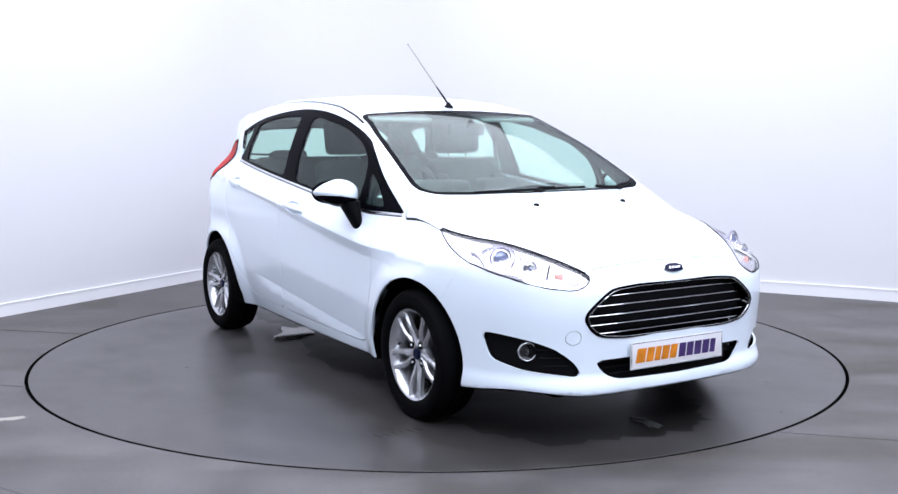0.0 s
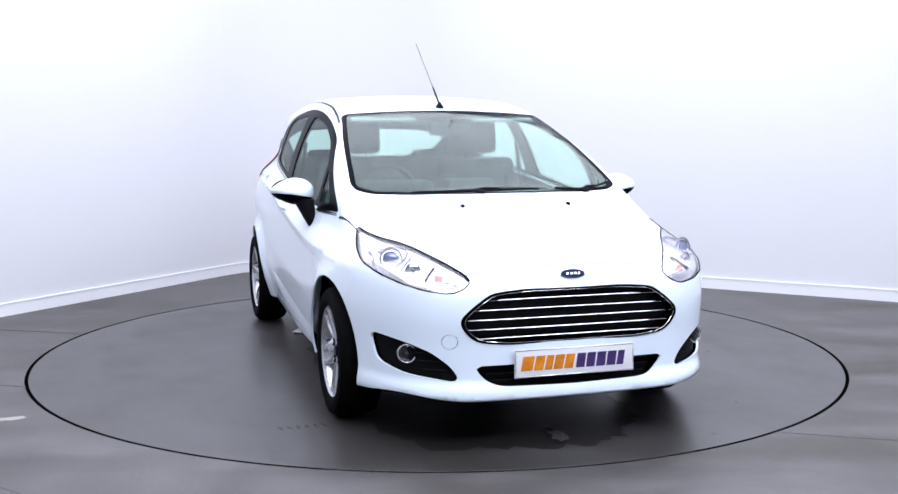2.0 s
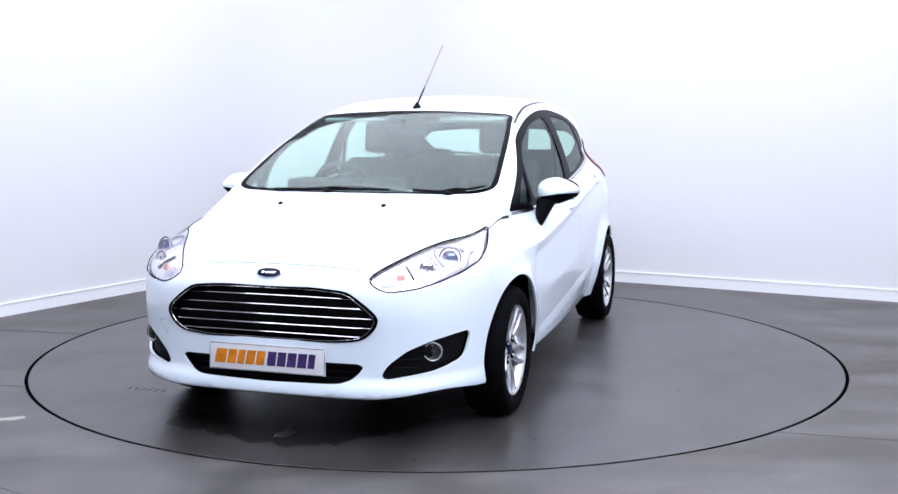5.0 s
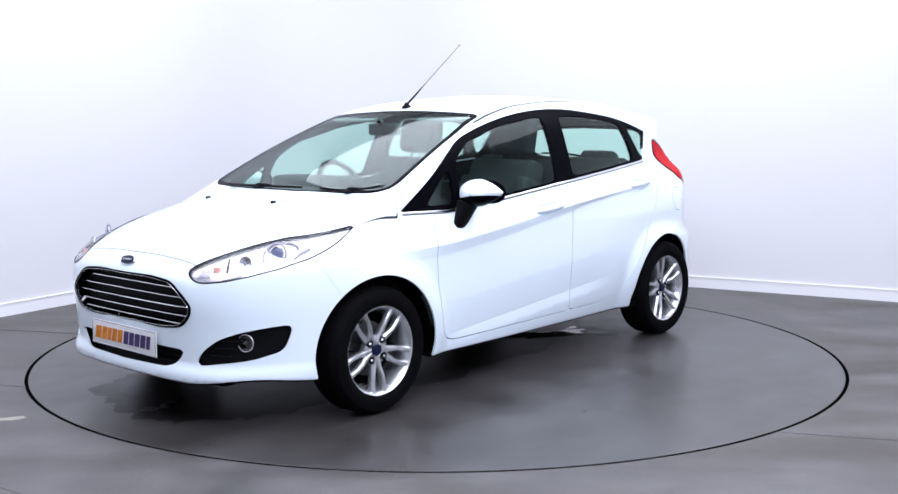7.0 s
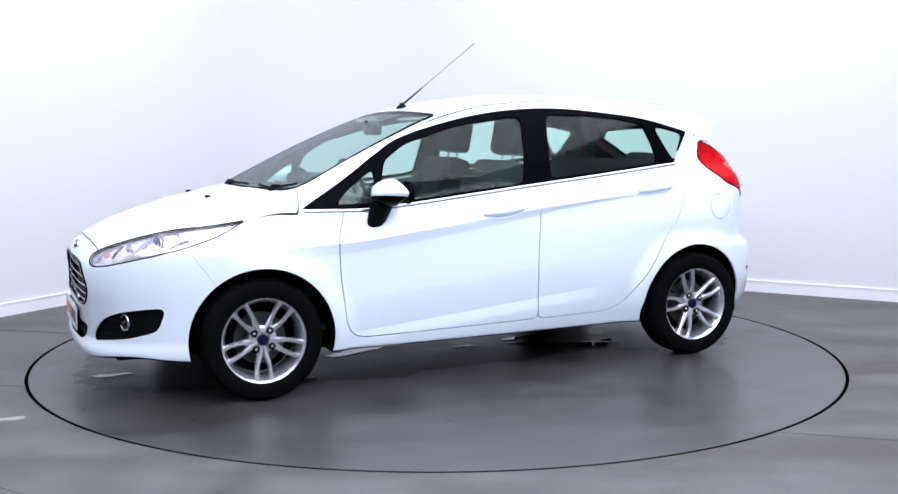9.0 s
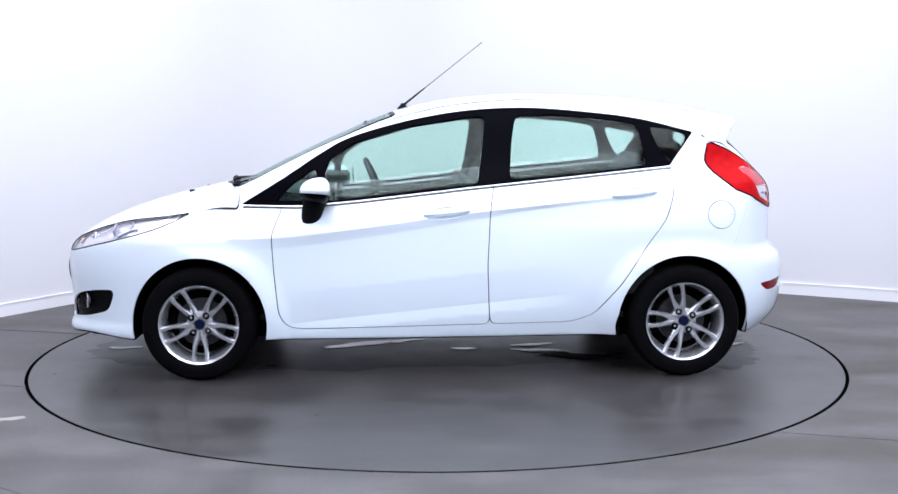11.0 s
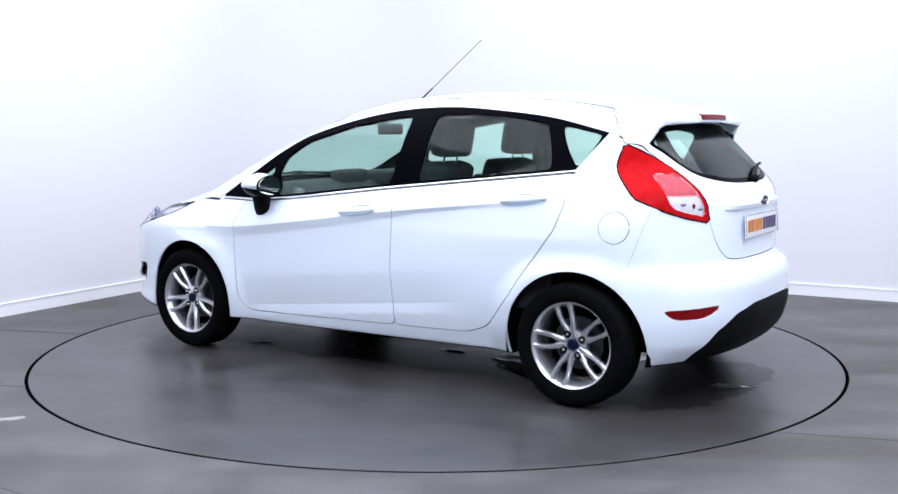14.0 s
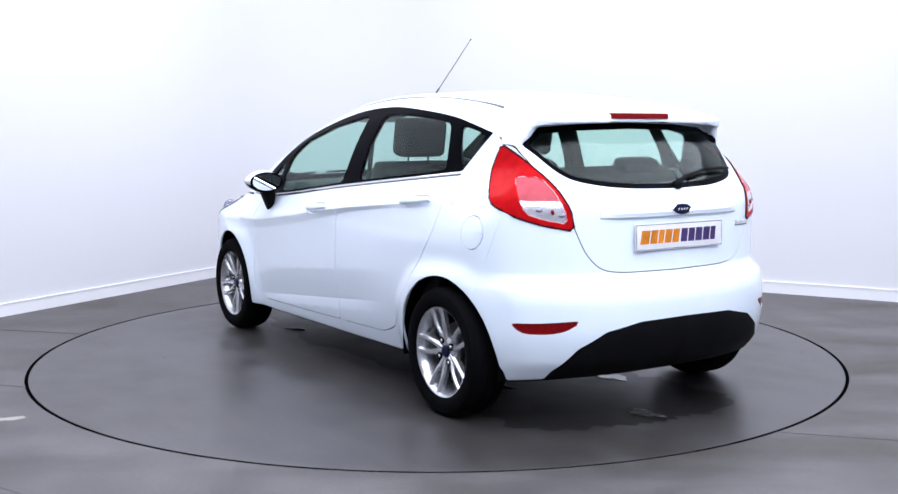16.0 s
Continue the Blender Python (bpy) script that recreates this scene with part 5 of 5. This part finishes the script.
LENS = material("blue_grey_lens", (0.16, 0.18, 0.30), 0.06, 0.2, 0.1, 30, coat=0.8)
build_grille()
build_lamps()
build_mirrors()
FRAME_PINK = material("pale_pink_lamp_frame", (0.72, 0.45, 0.46), 0.3, 0, 0.05, 30)
build_handles()
build_strips()
build_tail_frames()
build_top_bits()
build_ends()


# ======== inside the car ========
def cushion(size, at, turn=None, bevel=0.05, seg=4):
    return box(size, at, bevel, seg, turn)


def build_inside():
    cabin = part("cabin_floor", box((2.55, 1.34, 0.03), (-0.25, 0, 0.30)), DASH, car, "dark carpeted cabin floor")
    # front seats
    for y in (0.365, -0.365):
        seat = part("front_seat", cushion((0.52, 0.50, 0.17), (0.18, y, 0.53), pose(0, 0, 0, 0, -8, 0), 0.055), CLOTH, car, "charcoal cloth front seat")
        lean = pose(-0.16, y, 0.80, 0, -17, 0)
        part("backrest", cushion((0.13, 0.47, 0.62), (0, 0, 0), lean, 0.05), CLOTH, seat)
        for w in (0.20, -0.20):
            part("bolster", cushion((0.16, 0.09, 0.46), (0, 0, 0), pose(-0.12, y + w, 0.78, 0, -17, 0), 0.04), CLOTH, seat)
        part("headrest", cushion((0.11, 0.29, 0.205), (0, 0, 0), pose(-0.30, y, 1.232, 0, -10, 0), 0.045), CLOTH, seat, "padded headrest")
        for w in (0.062, -0.062):
            part("headrest_post", tube([(-0.265, y + w, 1.06), (-0.295, y + w, 1.16)], 0.0055, 8), CHROME, seat)
    # rear bench
    bench = part("rear_seat", cushion((0.50, 1.22, 0.18), (-0.78, 0, 0.56), pose(0, 0, 0, 0, -8, 0), 0.06), CLOTH, car, "charcoal cloth rear bench")
    part("backrest", cushion((0.15, 1.20, 0.56), (0, 0, 0), pose(-1.10, 0, 0.82, 0, -22, 0), 0.05), CLOTH, bench)
    for y in (0.36, -0.36):
        part("headrest", cushion((0.10, 0.25, 0.13), (0, 0, 0), pose(-1.19, y, 1.070, 0, -14, 0), 0.04), CLOTH, bench, "padded headrest")
        for w in (0.05, -0.05):
            part("headrest_post", tube([(-1.165, y + w, 0.99), (-1.185, y + w, 1.03)], 0.005, 8), CHROME, bench)
    part("parcel_shelf", box((0.46, 1.10, 0.025), (-1.45, 0, 1.0), 0.01), DASH, car, "dark parcel shelf")
    # dashboard
    prof = [(1.14, 0.80), (1.16, 0.925), (1.04, 0.958), (0.80, 0.975), (0.66, 0.955), (0.60, 0.90), (0.585, 0.78), (0.66, 0.62), (0.80, 0.50), (1.1, 0.48)]
    bm = bmesh.new()
    rows = []
    for i in range(13):
        y = 0.70 * (i / 6 - 1)
        back = -0.10 * (abs(y) / 0.7) ** 2
        rows.append([bm.verts.new((x + (back if x > 0.9 else 0.0), y * (0.99 if z > 0.9 else 1.0), z - 0.02 * (abs(y) / 0.7) ** 2)) for x, z in prof])
    for a, b in zip(rows, rows[1:]):
        for k in range(len(prof)):
            bm.faces.new((a[k], a[(k + 1) % len(prof)], b[(k + 1) % len(prof)], b[k]))
    bm.faces.new(rows[0])
    bm.faces.new(rows[-1])
    dash = part("dashboard", bm, DASH, car, "soft charcoal dashboard", sharp=35)
    part("instrument_hood", cushion((0.20, 0.36, 0.09), (0.64, -0.37, 0.975), None, 0.035), DASH, dash)
    part("centre_screen", cushion((0.10, 0.26, 0.09), (0.70, 0, 0.985), None, 0.03), DASH, dash)
    part("centre_stack", cushion((0.18, 0.26, 0.34), (0.60, 0, 0.74), pose(0, 0, 0, 0, 14, 0), 0.03), BLACK, dash)
    for y in (0.60, -0.60, 0.12, -0.12):
        part("air_vent", ring(0.042, 0.008, facing(Vector((0.585, y, 0.86)), Vector((-1, 0, 0.1)))), SATIN, dash)
    # wheel on the right-hand side
    m = facing(Vector((0.36, -0.37, 0.925)), Vector((-0.90, 0, 0.43)))
    wheel_ = part("steering_wheel", ring(0.180, 0.0155, m, 48), DASH, car, "black steering wheel")
    hub = lathe([(0.0, 0.012), (0.05, 0.010), (0.072, -0.004), (0.07, -0.03), (0.0, -0.03)], 28, "z")
    bmesh.ops.transform(hub, matrix=m @ Matrix.Diagonal((1.15, 0.9, 1, 1)), verts=hub.verts)
    part("airbag_cover", hub, DASH, wheel_)
    for a in (0, 180, 250, 290):
        c, s = math.cos(radians(a)), math.sin(radians(a))
        part("wheel_spoke", tube([m @ Vector((0.05 * c, 0.05 * s, -0.01)), m @ Vector((0.172 * c, 0.172 * s, 0))], 0.013, 8, 0.010), SATIN if a < 200 else DASH, wheel_)
    part("steering_column", tube([m @ Vector((0, 0, -0.02)), m @ Vector((0, 0, -0.22))], 0.035, 12), DASH, wheel_)
    # rear-view mirror
    rv = part("interior_mirror", cushion((0.03, 0.225, 0.066), (0.385, 0.0, 1.275), None, 0.014), DASH, car, "black interior mirror")
    part("mirror_stalk", tube([(0.40, 0.0, 1.29), (0.43, 0.0, 1.318)], 0.012, 8), BLACK, rv)
    # sun visors folded up
    for y in (0.34, -0.34):
        part("sun_visor", cushion((0.17, 0.36, 0.018), (0.22, y, 1.345), pose(0, 0, 0, 0, 16, 0), 0.008), LINING, car, "pale grey sun visor")
    # belts hang at the middle pillars
    for s in (1, -1):
        part("seat_belt", tube([(-0.30, s * 0.655, 1.20), (-0.31, s * 0.70, 0.9), (-0.30, s * 0.72, 0.5)], 0.012, 6), DASH, car)
        for x in (0.2, -0.7):
            part("door_trim", cushion((0.80, 0.05, 0.40), (x, s * 0.735, 0.62), None, 0.02), DASH, car, "charcoal door trim")


build_inside()


# ======== water, dirt and painted shade on the turntable ===
def build_marks():
    rnd = random.Random(11)
    off = Vector((0.004, 0.0556, 0))
    spots = [(-0.72, 0.30, 0.26, 0.10, WET), (0.42, -0.06, 0.27, 0.06, WET), (-0.14, 0.11, 0.08, 0.03, WET), (-0.82, -0.50, 0.20, 0.12, WET), (1.85, 0.0, 0.09, 0.035, WET),
             (-1.08, -0.30, 0.16, 0.05, WET), (-1.72, 0.05, 0.10, 0.04, WET), (0.95, 0.53, 0.06, 0.03, WET), (-0.55, 0.02, 0.10, 0.04, WET),
             (0.25, -0.10, 0.05, 0.03, WET), (-1.0, 0.30, 0.07, 0.02, WET)]
    for i, (x, y, rx, ry, mat) in enumerate(spots):
        bm = blot(rnd, rx, ry, 0.0030, 60, 0.6)
        p = Vector((x, y, 0)) - off
        bmesh.ops.transform(bm, matrix=pose(p.x, p.y, 0.0002 * i, 0, 0, rnd.uniform(-25, 25)), verts=bm.verts)
        part("puddle", bm, mat, turntable, "thin puddle of water", smooth=False)
    # damp film under the car, darkened to paint in part of its shadow
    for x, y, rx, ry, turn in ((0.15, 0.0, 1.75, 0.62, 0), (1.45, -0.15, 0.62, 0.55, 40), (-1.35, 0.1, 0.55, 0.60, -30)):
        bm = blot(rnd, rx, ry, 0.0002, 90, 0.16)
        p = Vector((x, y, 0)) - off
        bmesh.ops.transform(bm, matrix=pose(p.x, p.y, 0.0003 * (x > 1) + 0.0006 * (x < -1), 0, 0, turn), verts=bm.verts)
        part("damp_film", bm, DAMP_SHADE, turntable, "damp film on the vinyl, darkened for the car shadow", smooth=False)
    # tread print of a wet tyre
    for k in range(6):
        bm = blot(rnd, 0.030, 0.009, 0.0011, 14, 0.3)
        p = Vector((1.40, -1.09 + 0.038 * k, 0)) - off
        bmesh.ops.transform(bm, matrix=pose(p.x, p.y, 0, 0, 0, rnd.uniform(-20, 20)), verts=bm.verts)
        part("tread_print", bm, DIRT, turntable, "dark tyre tread print", smooth=False)
    for x, y in ((-0.26, -1.37), (2.04, 0.64), (1.62, 1.02), (-1.25, -1.62), (0.6, 1.5)):
        bm = blot(rnd, 0.012, 0.008, 0.0011, 10, 0.4)
        bmesh.ops.translate(bm, vec=Vector((x, y, 0)) - off, verts=bm.verts)
        part("speck", bm, DIRT, turntable, smooth=False)
    # worn patch in the floor beside the turntable
    bm = blot(rnd, 0.065, 0.034, 0.0008, 44, 0.7)
    bmesh.ops.transform(bm, matrix=pose(-1.90, -1.53, 0, 0, 0, 20), verts=bm.verts)
    tagged(bm_object("floor_patch", bm, FILLER, smooth=False), "worn pale filler patch in the vinyl floor", "patch", kind="structure")
    for x, y in ((1.46, -1.95), (0.62, -2.55), (-0.28, -2.62), (1.9, -2.4), (-2.32, 0.47)):
        bm = blot(rnd, 0.014, 0.007, 0.0008, 10, 0.4)
        bmesh.ops.translate(bm, vec=(x, y, 0), verts=bm.verts)
        tagged(bm_object("floor_speck", bm, DIRT, smooth=False), "dark speck on the floor", "speck", kind="structure")


# damp colour darkened beyond wet vinyl to deepen the car's shadow
DAMP_SHADE = material("damp_vinyl", (0.018, 0.0168, 0.0162), 0.32, 0, 0.35, 5, rough_vary=0.10, spec=0.18)
DIRT = material("dark_dirt", (0.030, 0.028, 0.026), 0.5, 0, 0.3, 30)
build_marks()


# ======== movement ========
def motions():
    """The turntable carries the car round."""
    off = Vector((0.004, 0.0556, 0))
    rows = []
    for t, a in TURN:
        turn = pose(0, 0, 0, 0, 0, a)
        rows.append((t, Matrix.Translation(-(turn @ off)) @ turn))
    walk(car, rows)
    walk(turntable, [(t, pose(0, 0, 0, 0, 0, a)) for t, a in TURN])


motions()
